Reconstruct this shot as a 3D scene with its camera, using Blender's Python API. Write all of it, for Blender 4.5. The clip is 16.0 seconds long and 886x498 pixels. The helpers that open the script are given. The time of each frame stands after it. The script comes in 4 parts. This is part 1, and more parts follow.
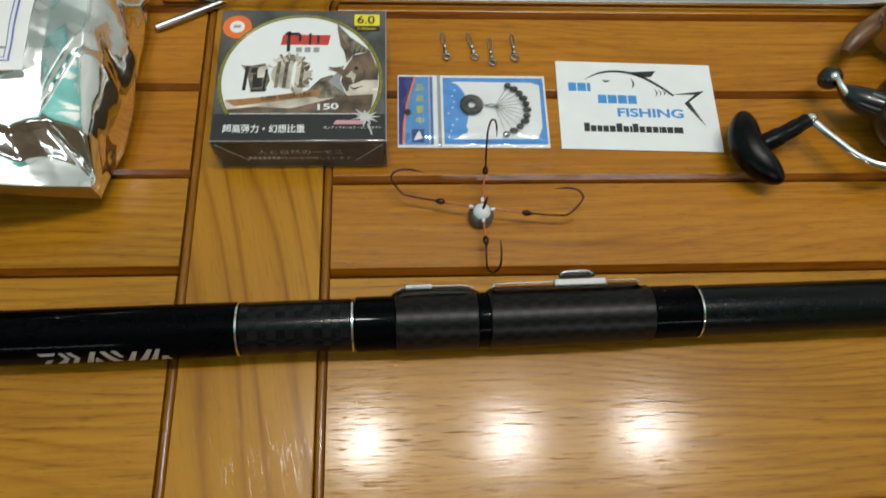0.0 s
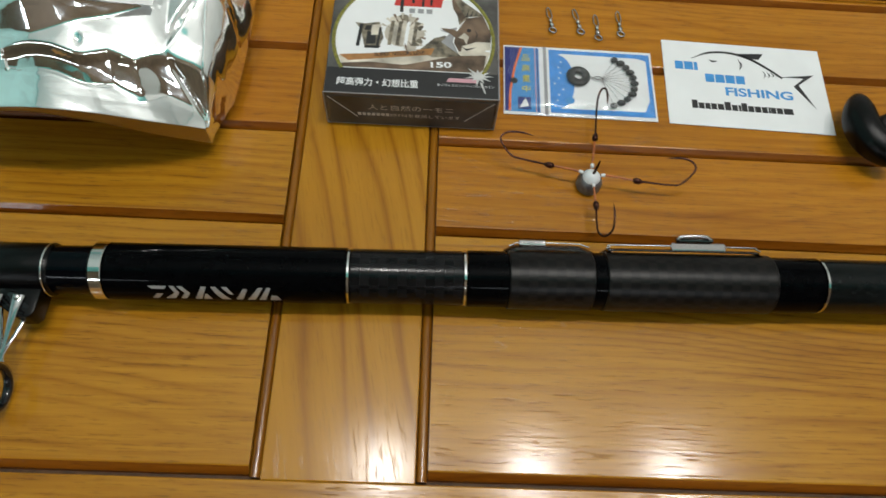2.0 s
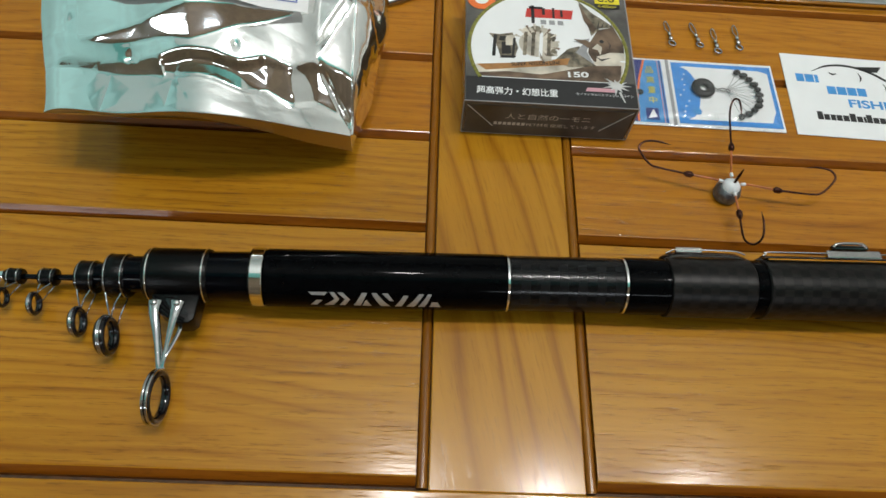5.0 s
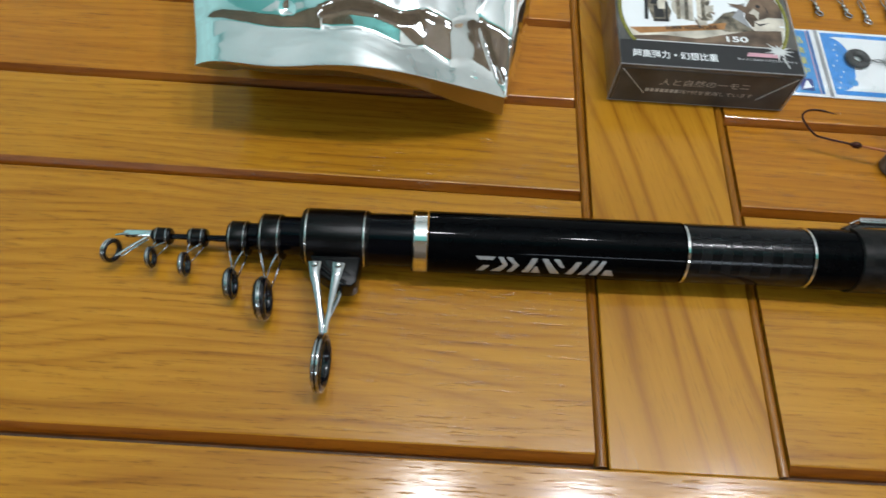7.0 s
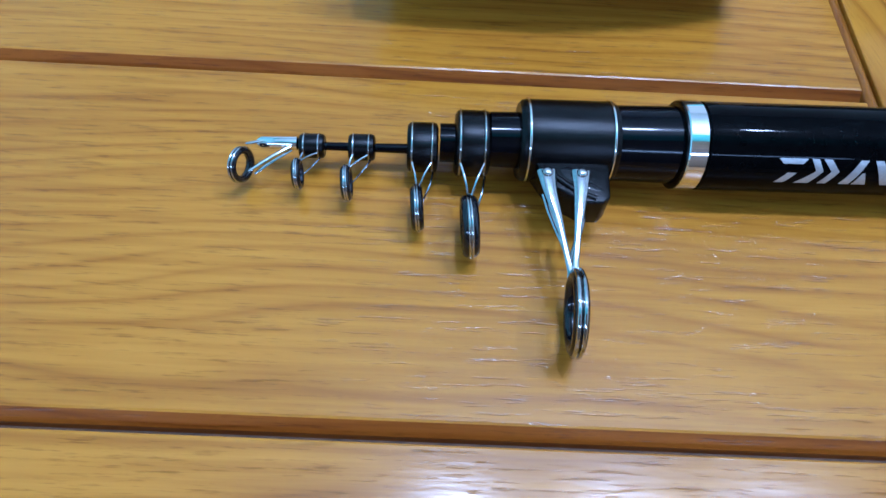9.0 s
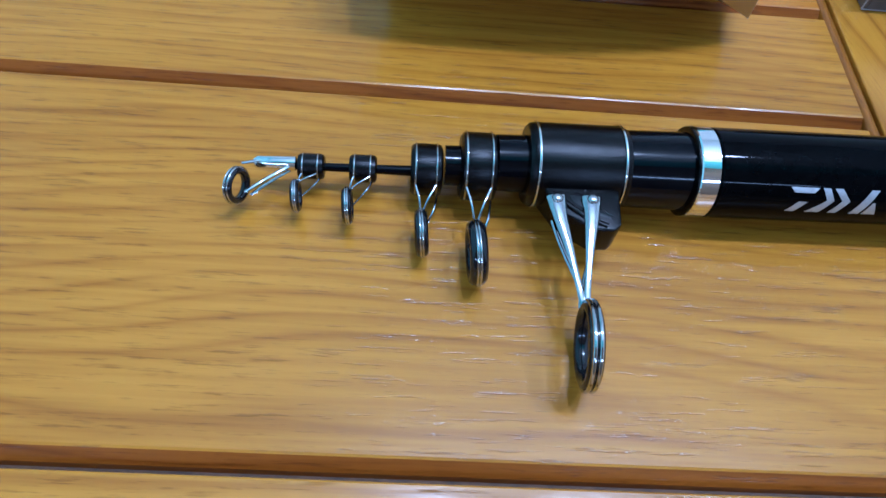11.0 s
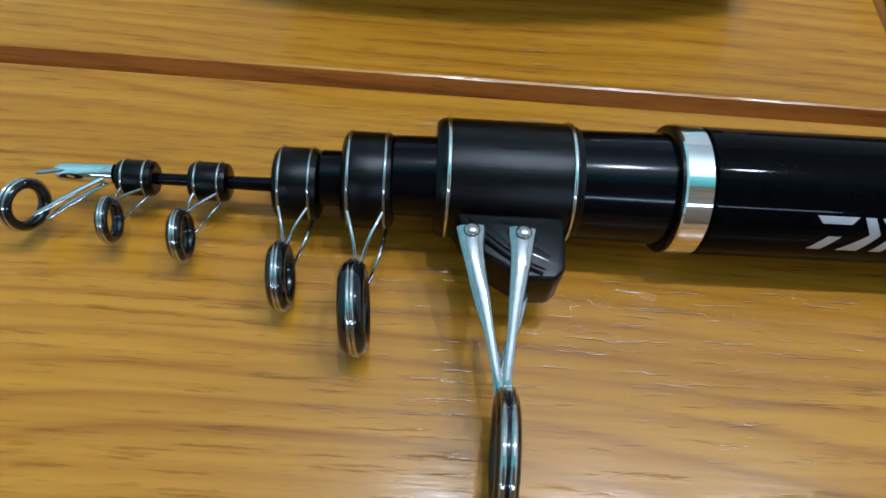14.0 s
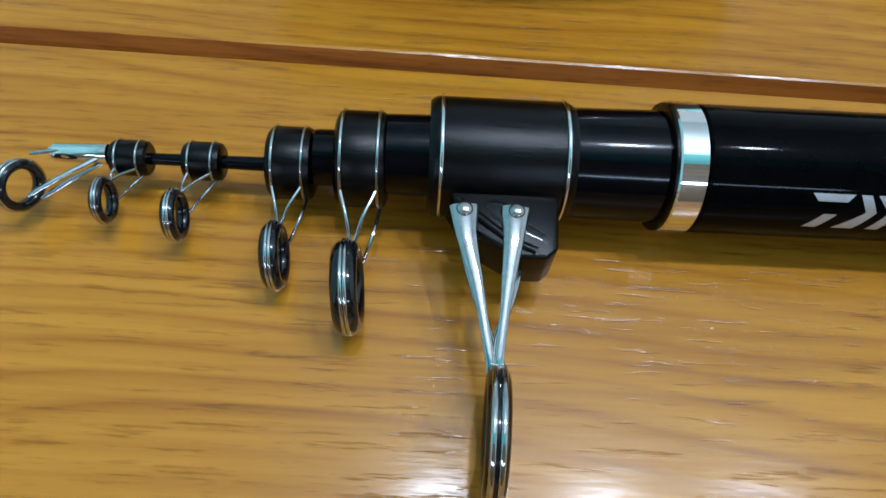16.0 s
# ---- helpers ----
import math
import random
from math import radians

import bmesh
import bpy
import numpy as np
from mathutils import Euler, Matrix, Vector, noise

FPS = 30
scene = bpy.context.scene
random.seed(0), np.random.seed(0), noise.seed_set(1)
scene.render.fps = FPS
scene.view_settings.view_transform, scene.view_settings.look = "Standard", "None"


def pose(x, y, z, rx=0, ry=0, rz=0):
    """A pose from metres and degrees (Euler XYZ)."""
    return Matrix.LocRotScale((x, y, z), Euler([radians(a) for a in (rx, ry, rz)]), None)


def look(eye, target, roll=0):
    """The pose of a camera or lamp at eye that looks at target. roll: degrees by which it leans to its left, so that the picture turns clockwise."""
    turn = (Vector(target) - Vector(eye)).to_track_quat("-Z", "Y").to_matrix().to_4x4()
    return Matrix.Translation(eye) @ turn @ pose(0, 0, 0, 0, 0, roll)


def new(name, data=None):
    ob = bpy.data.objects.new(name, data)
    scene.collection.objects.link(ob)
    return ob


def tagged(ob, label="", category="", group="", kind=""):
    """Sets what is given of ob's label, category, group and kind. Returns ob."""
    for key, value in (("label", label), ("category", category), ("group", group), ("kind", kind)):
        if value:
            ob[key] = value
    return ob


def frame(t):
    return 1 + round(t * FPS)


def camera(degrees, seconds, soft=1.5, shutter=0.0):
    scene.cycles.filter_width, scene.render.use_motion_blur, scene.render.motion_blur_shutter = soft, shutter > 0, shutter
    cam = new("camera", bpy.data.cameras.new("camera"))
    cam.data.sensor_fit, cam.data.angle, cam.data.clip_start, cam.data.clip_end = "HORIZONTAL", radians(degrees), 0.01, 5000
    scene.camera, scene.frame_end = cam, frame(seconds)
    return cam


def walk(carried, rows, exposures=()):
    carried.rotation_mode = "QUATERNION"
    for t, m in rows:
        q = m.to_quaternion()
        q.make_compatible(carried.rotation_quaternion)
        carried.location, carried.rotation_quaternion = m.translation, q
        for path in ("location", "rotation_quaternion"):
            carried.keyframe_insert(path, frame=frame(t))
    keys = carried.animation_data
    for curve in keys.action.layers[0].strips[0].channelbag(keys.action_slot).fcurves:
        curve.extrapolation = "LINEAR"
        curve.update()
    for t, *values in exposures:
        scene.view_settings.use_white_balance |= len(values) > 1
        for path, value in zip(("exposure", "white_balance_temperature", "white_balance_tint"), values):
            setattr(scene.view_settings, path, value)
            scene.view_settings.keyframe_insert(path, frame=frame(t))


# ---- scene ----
cam = camera(66.0, 16.0, shutter=0.5)
PATH = [
    (0, (-0.005, 0.044, 0.298), (0.119, 0.791, -1.554), 8.0),
    (0.5, (-0.012, 0.028, 0.289), (0.093, 0.782, -1.56), 7.1),
    (1, (-0.019, 0.015, 0.284), (0.057, 0.811, -1.549), 5.9),
    (1.5, (-0.029, 0.01, 0.282), (0.027, 0.82, -1.545), 5.1),
    (2, (-0.044, 0.014, 0.276), (0.021, 0.864, -1.533), 6.4),
    (2.5, (-0.06, 0.012, 0.274), (0.005, 0.912, -1.511), 5.7),
    (3, (-0.071, 0.007, 0.275), (-0.013, 0.915, -1.506), 5.4),
    (3.5, (-0.078, 0.004, 0.272), (-0.021, 0.935, -1.498), 5.2),
    (4, (-0.092, 0.004, 0.269), (-0.023, 0.934, -1.501), 6.4),
    (4.2, (-0.096, 0.006, 0.268), (-0.021, 0.926, -1.507), 6.8),
    (6.5, (-0.149, 0.002, 0.255), (-0.085, 0.946, -1.507), 5.9),
    (7, (-0.168, -0.004, 0.241), (-0.134, 0.943, -1.521), 5.4),
    (7.5, (-0.181, 0.004, 0.242), (-0.175, 0.938, -1.526), 6.5),
    (8, (-0.202, 0.002, 0.201), (-0.248, 0.935, -1.568), 2.5),
    (8.5, (-0.223, 0.007, 0.176), (-0.225, 0.962, -1.581), 2.4),
    (9, (-0.238, 0.004, 0.153), (-0.203, 1.015, -1.572), 4.3),
    (11.5, (-0.246, 0.013, 0.146), (-0.131, 1.057, -1.556), 8.6),
    (12, (-0.239, 0.019, 0.138), (-0.136, 1.024, -1.588), 8.2),
    (12.5, (-0.227, 0.035, 0.123), (-0.196, 1.041, -1.605), 5.3),
    (13, (-0.223, 0.044, 0.112), (-0.171, 1.038, -1.622), 7.9),
    (13.5, (-0.224, 0.047, 0.111), (-0.161, 1.048, -1.619), 7.4),
    (14, (-0.218, 0.047, 0.113), (-0.157, 1.056, -1.613), 6.8),
    (14.5, (-0.216, 0.046, 0.114), (-0.165, 1.033, -1.625), 6.3),
    (15, (-0.216, 0.048, 0.113), (-0.161, 1.029, -1.63), 6.6),
    (15.5, (-0.216, 0.048, 0.112), (-0.169, 1.036, -1.626), 6.1),
    (16, (-0.216, 0.047, 0.113), (-0.166, 1.004, -1.643), 6.2),
]
EXPOSURES = [(0, 0.09, 6500, 10), (4, 0.15, 6500, 12), (6.5, 0.34, 6350, 12), (7.5, 0.58, 5300, 12), (9, 0.92, 4120, 17), (12, 0.86, 4320, 17), (13, 0.71, 4850, 13), (14.5, 0.65, 5050, 10), (16, 0.65, 5050, 10)]
walk(cam, [(t, look(eye, target, roll)) for t, eye, target, roll in PATH], EXPOSURES)

# ---- world, lamps ----
world = bpy.data.worlds.new("world")
scene.world = world
world.use_nodes = True
world.node_tree.nodes["Background"].inputs[0].default_value = (0.6, 0.75, 0.8, 1)
world.node_tree.nodes["Background"].inputs[1].default_value = 0.05
CEIL = 2.9
BULB_Z = 2.0
LAMP_SPOTS = [(-0.13, 0.30), (0.34, 0.30), (0.80, 0.30)]
LAMP_WATTS = 24.0
for lx, ly in LAMP_SPOTS:
    lamp = bpy.data.lights.new("pendant_light", "POINT")
    lamp.shadow_soft_size, lamp.energy, lamp.color = 0.045, LAMP_WATTS, (1.0, 0.965, 0.91)
    new("pendant_light", lamp).matrix_world = pose(lx, ly, BULB_Z)

TUBE_SPOTS = [(0.55, 0.8), (-1.15, 0.8)]
for tx, tl in TUBE_SPOTS:
    tube = bpy.data.lights.new("wall_tube_light", "AREA")
    tube.shape, tube.size, tube.size_y, tube.energy, tube.color = "RECTANGLE", tl, 0.06, 2.6, (0.86, 0.95, 1.0)
    new("wall_tube_light", tube).matrix_world = look((tx, -1.34, 0.85), (tx, 0.2, 0.0))


# ---- materials ----
def mat(name):
    m = bpy.data.materials.new(name)
    m.use_nodes = True
    t = m.node_tree
    return m, t, t.nodes["Principled BSDF"]


def node(t, kind, **props):
    n = t.nodes.new(kind)
    for k, v in props.items():
        if k in n.inputs:
            n.inputs[k].default_value = v
    return n


def ramp(t, stops):
    r = t.nodes.new("ShaderNodeValToRGB")
    e = r.color_ramp.elements
    while len(e) < len(stops):
        e.new(0.5)
    for el, (p, c) in zip(e, stops):
        el.position, el.color = p, (*c, 1)
    return r


def plain(name, color, rough=0.5, metal=0.0, coat=0.0, grain=0.0, scale=300.0, bump=0.0, spec=0.5):
    """A surface with a fine mottling in colour and relief."""
    m, t, b = mat(name)
    b.inputs["Roughness"].default_value, b.inputs["Metallic"].default_value = rough, metal
    b.inputs["Coat Weight"].default_value = coat
    b.inputs["Specular IOR Level"].default_value = spec
    b.inputs["Coat Roughness"].default_value = 0.05
    co = node(t, "ShaderNodeTexCoord")
    n = node(t, "ShaderNodeTexNoise", Scale=scale, Detail=5.0)
    t.links.new(co.outputs["Object"], n.inputs["Vector"])
    lo = [max(0.0, c * (1 - grain)) for c in color]
    hi = [min(1.0, c * (1 + grain)) for c in color]
    r = ramp(t, [(0.3, lo), (0.7, hi)])
    t.links.new(n.outputs["Fac"], r.inputs["Fac"])
    t.links.new(r.outputs["Color"], b.inputs["Base Color"])
    if bump:
        bp = node(t, "ShaderNodeBump", Strength=bump, Distance=0.0005)
        t.links.new(n.outputs["Fac"], bp.inputs["Height"])
        t.links.new(bp.outputs["Normal"], b.inputs["Normal"])
    return m


def wood(name, turn=0.0, dark=1.0, red=0.0, rings=1.0, relief=0.4, grain=0.29, coat=0.58, fine=0.46, pore=0.66):
    """Varnished oak: rings, streaks and open pores run along x, or turned about z by so many degrees."""
    m, t, b = mat(name)
    co, info = node(t, "ShaderNodeTexCoord"), node(t, "ShaderNodeObjectInfo")
    off = node(t, "ShaderNodeVectorMath")
    off.operation = "MULTIPLY"
    comb = node(t, "ShaderNodeCombineXYZ")
    for k in range(3):
        t.links.new(info.outputs["Random"], comb.inputs[k])
    t.links.new(comb.outputs[0], off.inputs[0])
    off.inputs[1].default_value = (1.7, 0.9, 0.4)
    rot = node(t, "ShaderNodeVectorRotate")
    rot.rotation_type = "Z_AXIS"
    rot.inputs["Angle"].default_value = radians(turn)
    t.links.new(co.outputs["Object"], rot.inputs["Vector"])
    add = node(t, "ShaderNodeVectorMath")
    t.links.new(rot.outputs[0], add.inputs[0])
    t.links.new(off.outputs[0], add.inputs[1])

    def stretched(sx, sy):
        mp = node(t, "ShaderNodeMapping")
        mp.inputs["Scale"].default_value = (sx, sy, sy)
        t.links.new(add.outputs[0], mp.inputs["Vector"])
        return mp.outputs[0]

    # rings: long lines along the board, bent by a slow noise
    base = node(t, "ShaderNodeTexNoise", Scale=1.0, Detail=2.0, Roughness=0.45)
    t.links.new(stretched(3.0, 16.0), base.inputs["Vector"])
    sep = node(t, "ShaderNodeSeparateXYZ")
    t.links.new(add.outputs[0], sep.inputs[0])
    lines = node(t, "ShaderNodeMath")
    lines.operation = "MULTIPLY"
    lines.inputs[1].default_value = 180.0 * rings
    t.links.new(sep.outputs["Y"], lines.inputs[0])
    mul = node(t, "ShaderNodeMath")
    mul.operation = "MULTIPLY_ADD"
    mul.inputs[1].default_value = 14.0 * rings
    t.links.new(base.outputs["Fac"], mul.inputs[0])
    t.links.new(lines.outputs[0], mul.inputs[2])
    fr = node(t, "ShaderNodeMath")
    fr.operation = "FRACT"
    t.links.new(mul.outputs[0], fr.inputs[0])
    rr = ramp(t, [(0.0, (0.34,) * 3), (0.16, (0.76,) * 3), (0.5, (0.84,) * 3), (0.82, (0.60,) * 3), (0.96, (0.24,) * 3)])
    t.links.new(fr.outputs[0], rr.inputs["Fac"])
    streak = node(t, "ShaderNodeTexNoise", Scale=1.0, Detail=4.0, Roughness=0.6)
    t.links.new(stretched(13.0, 400.0), streak.inputs["Vector"])
    blotch = node(t, "ShaderNodeTexNoise", Scale=1.0, Detail=2.0)
    t.links.new(stretched(7.0, 22.0), blotch.inputs["Vector"])
    pores = node(t, "ShaderNodeTexNoise", Scale=1.0, Detail=3.0, Roughness=0.65)
    t.links.new(stretched(80.0, 1150.0), pores.inputs["Vector"])

    def mixf(a, wa, c, wc):
        x = node(t, "ShaderNodeMath")
        x.operation = "MULTIPLY"
        x.inputs[1].default_value = wa
        t.links.new(a, x.inputs[0])
        y = node(t, "ShaderNodeMath")
        y.operation = "MULTIPLY_ADD"
        y.inputs[1].default_value = wc
        t.links.new(c, y.inputs[0])
        t.links.new(x.outputs[0], y.inputs[2])
        return y.outputs[0]

    veil = node(t, "ShaderNodeTexNoise", Scale=1.0, Detail=2.0)
    t.links.new(stretched(9.0, 30.0), veil.inputs["Vector"])
    vr = ramp(t, [(0.36, (0.55,) * 3), (0.58, (0.0,) * 3)])
    t.links.new(veil.outputs["Fac"], vr.inputs["Fac"])
    fade = node(t, "ShaderNodeMix")
    fade.data_type = "RGBA"
    t.links.new(vr.outputs["Color"], fade.inputs["Factor"])
    t.links.new(rr.outputs["Color"], fade.inputs["A"])
    fade.inputs["B"].default_value = (0.66, 0.66, 0.66, 1)
    f = mixf(fade.outputs["Result"], grain, streak.outputs["Fac"], fine)
    f = mixf(f, 1.0, blotch.outputs["Fac"], 0.36)
    d = dark
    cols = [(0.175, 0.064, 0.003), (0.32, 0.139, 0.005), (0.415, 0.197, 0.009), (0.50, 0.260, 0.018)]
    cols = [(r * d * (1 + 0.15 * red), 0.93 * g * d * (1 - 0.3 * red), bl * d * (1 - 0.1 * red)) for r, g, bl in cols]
    col = ramp(t, list(zip([p - 0.62 * (0.29 - grain) - 0.5 * (0.46 - fine) for p in (0.33, 0.51, 0.65, 0.85)], cols)))
    t.links.new(f, col.inputs["Fac"])
    pr = ramp(t, [(0.32, (0.5, 0.45, 0.4)), (0.45, (1, 1, 1))])
    t.links.new(pores.outputs["Fac"], pr.inputs["Fac"])
    mx = node(t, "ShaderNodeMix")
    mx.data_type, mx.blend_type = "RGBA", "MULTIPLY"
    mx.inputs["Factor"].default_value = pore
    t.links.new(col.outputs["Color"], mx.inputs["A"])
    t.links.new(pr.outputs["Color"], mx.inputs["B"])
    t.links.new(mx.outputs["Result"], b.inputs["Base Color"])
    # relief under the varnish: pores as short dents, and a slow waviness
    wave = node(t, "ShaderNodeTexNoise", Scale=1.0, Detail=2.0)
    t.links.new(stretched(100.0, 620.0), wave.inputs["Vector"])
    dent = ramp(t, [(0.24, (0.0,) * 3), (0.41, (1.0,) * 3)])
    t.links.new(pores.outputs["Fac"], dent.inputs["Fac"])
    h = mixf(dent.outputs["Color"], 0.36, wave.outputs["Fac"], 0.13)
    bp = node(t, "ShaderNodeBump", Strength=relief, Distance=0.0005)
    t.links.new(h, bp.inputs["Height"])
    b.inputs["Roughness"].default_value = 0.32
    b.inputs["Specular IOR Level"].default_value = 0.10
    b.inputs["Coat Weight"].default_value = coat
    b.inputs["Coat Roughness"].default_value = 0.155
    t.links.new(bp.outputs["Normal"], b.inputs["Normal"])
    t.links.new(bp.outputs["Normal"], b.inputs["Coat Normal"])
    return m


def foil(name, color=(0.95, 0.96, 0.95, 1), rough=0.075):
    """Bright metallised film with sharp small creases."""
    m, t, b = mat(name)
    b.inputs["Metallic"].default_value, b.inputs["Roughness"].default_value = 1.0, rough
    b.inputs["Base Color"].default_value = color
    co = node(t, "ShaderNodeTexCoord")
    mp = node(t, "ShaderNodeMapping")
    mp.inputs["Scale"].default_value = (0.55, 1.0, 0.6)
    mp.inputs["Rotation"].default_value = (0, 0, 0.35)
    t.links.new(co.outputs["Object"], mp.inputs["Vector"])
    v = node(t, "ShaderNodeTexVoronoi", Scale=70.0)
    v.feature = "DISTANCE_TO_EDGE"
    n = node(t, "ShaderNodeTexNoise", Scale=42.0, Detail=3.0)
    t.links.new(mp.outputs[0], v.inputs["Vector"])
    t.links.new(mp.outputs[0], n.inputs["Vector"])
    a = node(t, "ShaderNodeMath")
    t.links.new(v.outputs["Distance"], a.inputs[0])
    t.links.new(n.outputs["Fac"], a.inputs[1])
    bp = node(t, "ShaderNodeBump", Strength=0.17, Distance=0.0022)
    t.links.new(a.outputs[0], bp.inputs["Height"])
    t.links.new(bp.outputs["Normal"], b.inputs["Normal"])
    return m


def clear(name, tint=(1, 1, 1), rough=0.03, cover=0.12):
    """Thin clear plastic film: mostly see-through, with its gloss."""
    m, t, b = mat(name)
    out = t.nodes["Material Output"]
    tr = node(t, "ShaderNodeBsdfTransparent")
    tr.inputs["Color"].default_value = (*tint, 1)
    gl = node(t, "ShaderNodeBsdfGlossy", Roughness=rough)
    gl.inputs["Color"].default_value = (1, 1, 1, 1)
    co = node(t, "ShaderNodeTexCoord")
    n = node(t, "ShaderNodeTexNoise", Scale=90.0, Detail=2.0)
    t.links.new(co.outputs["Object"], n.inputs["Vector"])
    bp = node(t, "ShaderNodeBump", Strength=0.3, Distance=0.002)
    t.links.new(n.outputs["Fac"], bp.inputs["Height"])
    t.links.new(bp.outputs["Normal"], gl.inputs["Normal"])
    mx = node(t, "ShaderNodeMixShader")
    mx.inputs[0].default_value = cover
    t.links.new(tr.outputs[0], mx.inputs[1])
    t.links.new(gl.outputs[0], mx.inputs[2])
    t.links.new(mx.outputs[0], out.inputs["Surface"])
    return m


def carbon(name, a, c, rough, sx=60.0, coat=0.0, spec=0.2):
    """Cross-wrapped carbon cloth: faint squares in rows round the blank, blurred and uneven."""
    m, t, b = mat(name)
    co = node(t, "ShaderNodeTexCoord")
    ck = node(t, "ShaderNodeTexChecker", Scale=sx * 4.4)
    ck.inputs["Color1"].default_value, ck.inputs["Color2"].default_value = (0.25, 0.25, 0.25, 1), (0.75, 0.75, 0.75, 1)
    wob = node(t, "ShaderNodeTexNoise", Scale=sx * 4, Detail=4.0)
    fine = node(t, "ShaderNodeTexNoise", Scale=2200.0, Detail=2.0)
    for n in (ck, wob, fine):
        t.links.new(co.outputs["Object"], n.inputs["Vector"])
    mx = node(t, "ShaderNodeMix")
    mx.data_type = "RGBA"
    mx.inputs["Factor"].default_value = 0.58
    t.links.new(ck.outputs["Color"], mx.inputs["A"])
    t.links.new(wob.outputs["Fac"], mx.inputs["B"])
    r = ramp(t, [(0.3, a), (0.7, c)])
    t.links.new(mx.outputs["Result"], r.inputs["Fac"])
    t.links.new(r.outputs["Color"], b.inputs["Base Color"])
    bp = node(t, "ShaderNodeBump", Strength=0.15, Distance=0.0002)
    t.links.new(fine.outputs["Fac"], bp.inputs["Height"])
    t.links.new(bp.outputs["Normal"], b.inputs["Normal"])
    b.inputs["Roughness"].default_value = rough
    b.inputs["Specular IOR Level"].default_value = spec
    b.inputs["Coat Weight"].default_value, b.inputs["Coat Roughness"].default_value = coat, 0.06
    return m


W_PLANK = wood("oak_plank", grain=0.26)
W_PLAIN = wood("oak_plain_plank", red=0.25, grain=0.20)
W_STILE = wood("oak_stile", turn=78.0, rings=0.40, relief=0.14, grain=0.36, fine=0.20, pore=0.35)
# bevel oak: reddish groove stain, darkened further for the duller light it reflects
W_BEVEL_SHADE = wood("oak_bevel_stain_shade", dark=0.52, red=0.8, coat=0.6, relief=0.15)
W_BEAD = wood("oak_bead", turn=90.0, dark=0.62, red=0.35)
GAP = plain("groove_dirt", (0.07, 0.030, 0.010), 0.7, grain=0.4)
GLOSS_BLACK = plain("black_lacquer", (0.0012, 0.0014, 0.0018), 0.06, grain=0.3, spec=0.045)
SATIN_BLACK = plain("satin_black_plastic", (0.0006, 0.0006, 0.0008), 0.27, grain=0.25, scale=3200, bump=0.16, spec=0.22)
TUBE_BLUE = plain("blue_black_blank", (0.0005, 0.0009, 0.0022), 0.12, grain=0.3, spec=0.16)
GRIP = carbon("grey_carbon_grip", (0.0003, 0.0004, 0.0007), (0.0125, 0.0110, 0.0100), 0.34, 60.0, spec=0.2)
WRAP = carbon("dark_carbon_wrap", (0.002, 0.0025, 0.003), (0.010, 0.010, 0.011), 0.13, 60.0)
BLANK = carbon("green_black_carbon", (0.0015, 0.0025, 0.0026), (0.0055, 0.0075, 0.0075), 0.2, 75.0)
CHROME = plain("chrome", (0.83, 0.83, 0.82), 0.07, 1.0, grain=0.03)
GUIDE_CHROME = plain("dark_guide_chrome", (0.50, 0.51, 0.51), 0.06, 1.0, grain=0.12, scale=600)
STRAP_STEEL = plain("polished_strap_steel", (0.42, 0.43, 0.43), 0.06, 1.0, grain=0.1, scale=900)
DARK_STEEL = plain("dark_nickel", (0.09, 0.088, 0.085), 0.16, 1.0, grain=0.15, scale=700)
STEEL = plain("brushed_steel", (0.42, 0.41, 0.40), 0.24, 1.0, grain=0.1, scale=900)
SILVER_PRINT = plain("silver_print", (0.42, 0.43, 0.44), 0.35, 0.4, grain=0.1, scale=1500)
CERAMIC = plain("black_ceramic", (0.005, 0.005, 0.006), 0.1)
FOIL = foil("crumpled_foil")
# dull foil whose dark tan puts the shaded table's reflection into the colour
FOIL_SHADED = foil("dull_shade_toned_foil", (0.42, 0.37, 0.29, 1), 0.30)
PAPER = plain("white_paper", (0.80, 0.81, 0.82), 0.45, grain=0.03, scale=60)
INK_BLUE = plain("blue_ink", (0.05, 0.27, 0.62), 0.45, grain=0.08)
INK_NAVY = plain("navy_ink", (0.02, 0.03, 0.20), 0.4, grain=0.15)
INK_BORDER = plain("faded_blue_ink", (0.14, 0.18, 0.46), 0.4, grain=0.15)
INK_SKY = plain("sky_blue_ink", (0.05, 0.26, 0.68), 0.35, grain=0.15, scale=400)
INK_BLACK = plain("black_ink", (0.012, 0.012, 0.013), 0.5, grain=0.1)
INK_YELLOW = plain("yellow_ink", (0.78, 0.66, 0.03), 0.4, grain=0.06)
INK_ORANGE = plain("orange_ink", (0.80, 0.17, 0.035), 0.4, grain=0.08)
INK_RED = plain("red_ink", (0.55, 0.045, 0.035), 0.4, grain=0.1)
INK_LIGHT = plain("light_grey_ink", (0.55, 0.55, 0.54), 0.4, grain=0.08)
INK_GREY = plain("grey_ink", (0.30, 0.30, 0.31), 0.4, grain=0.1)
INK_TAN = plain("tan_ink", (0.36, 0.17, 0.055), 0.4, grain=0.25, scale=250)
INK_PINK = plain("pink_ink", (0.62, 0.33, 0.38), 0.4, grain=0.1)
ART_BROWN = plain("brown_artwork", (0.13, 0.085, 0.055), 0.4, grain=0.7, scale=110)
ART_GREY = plain("grey_artwork", (0.17, 0.145, 0.105), 0.4, grain=0.8, scale=260)
ART_PALE = plain("pale_artwork", (0.55, 0.50, 0.42), 0.4, grain=0.45, scale=90)
BOX_DARK = plain("smoky_printed_plastic", (0.085, 0.080, 0.074), 0.16, coat=0.7, grain=0.5, scale=70)
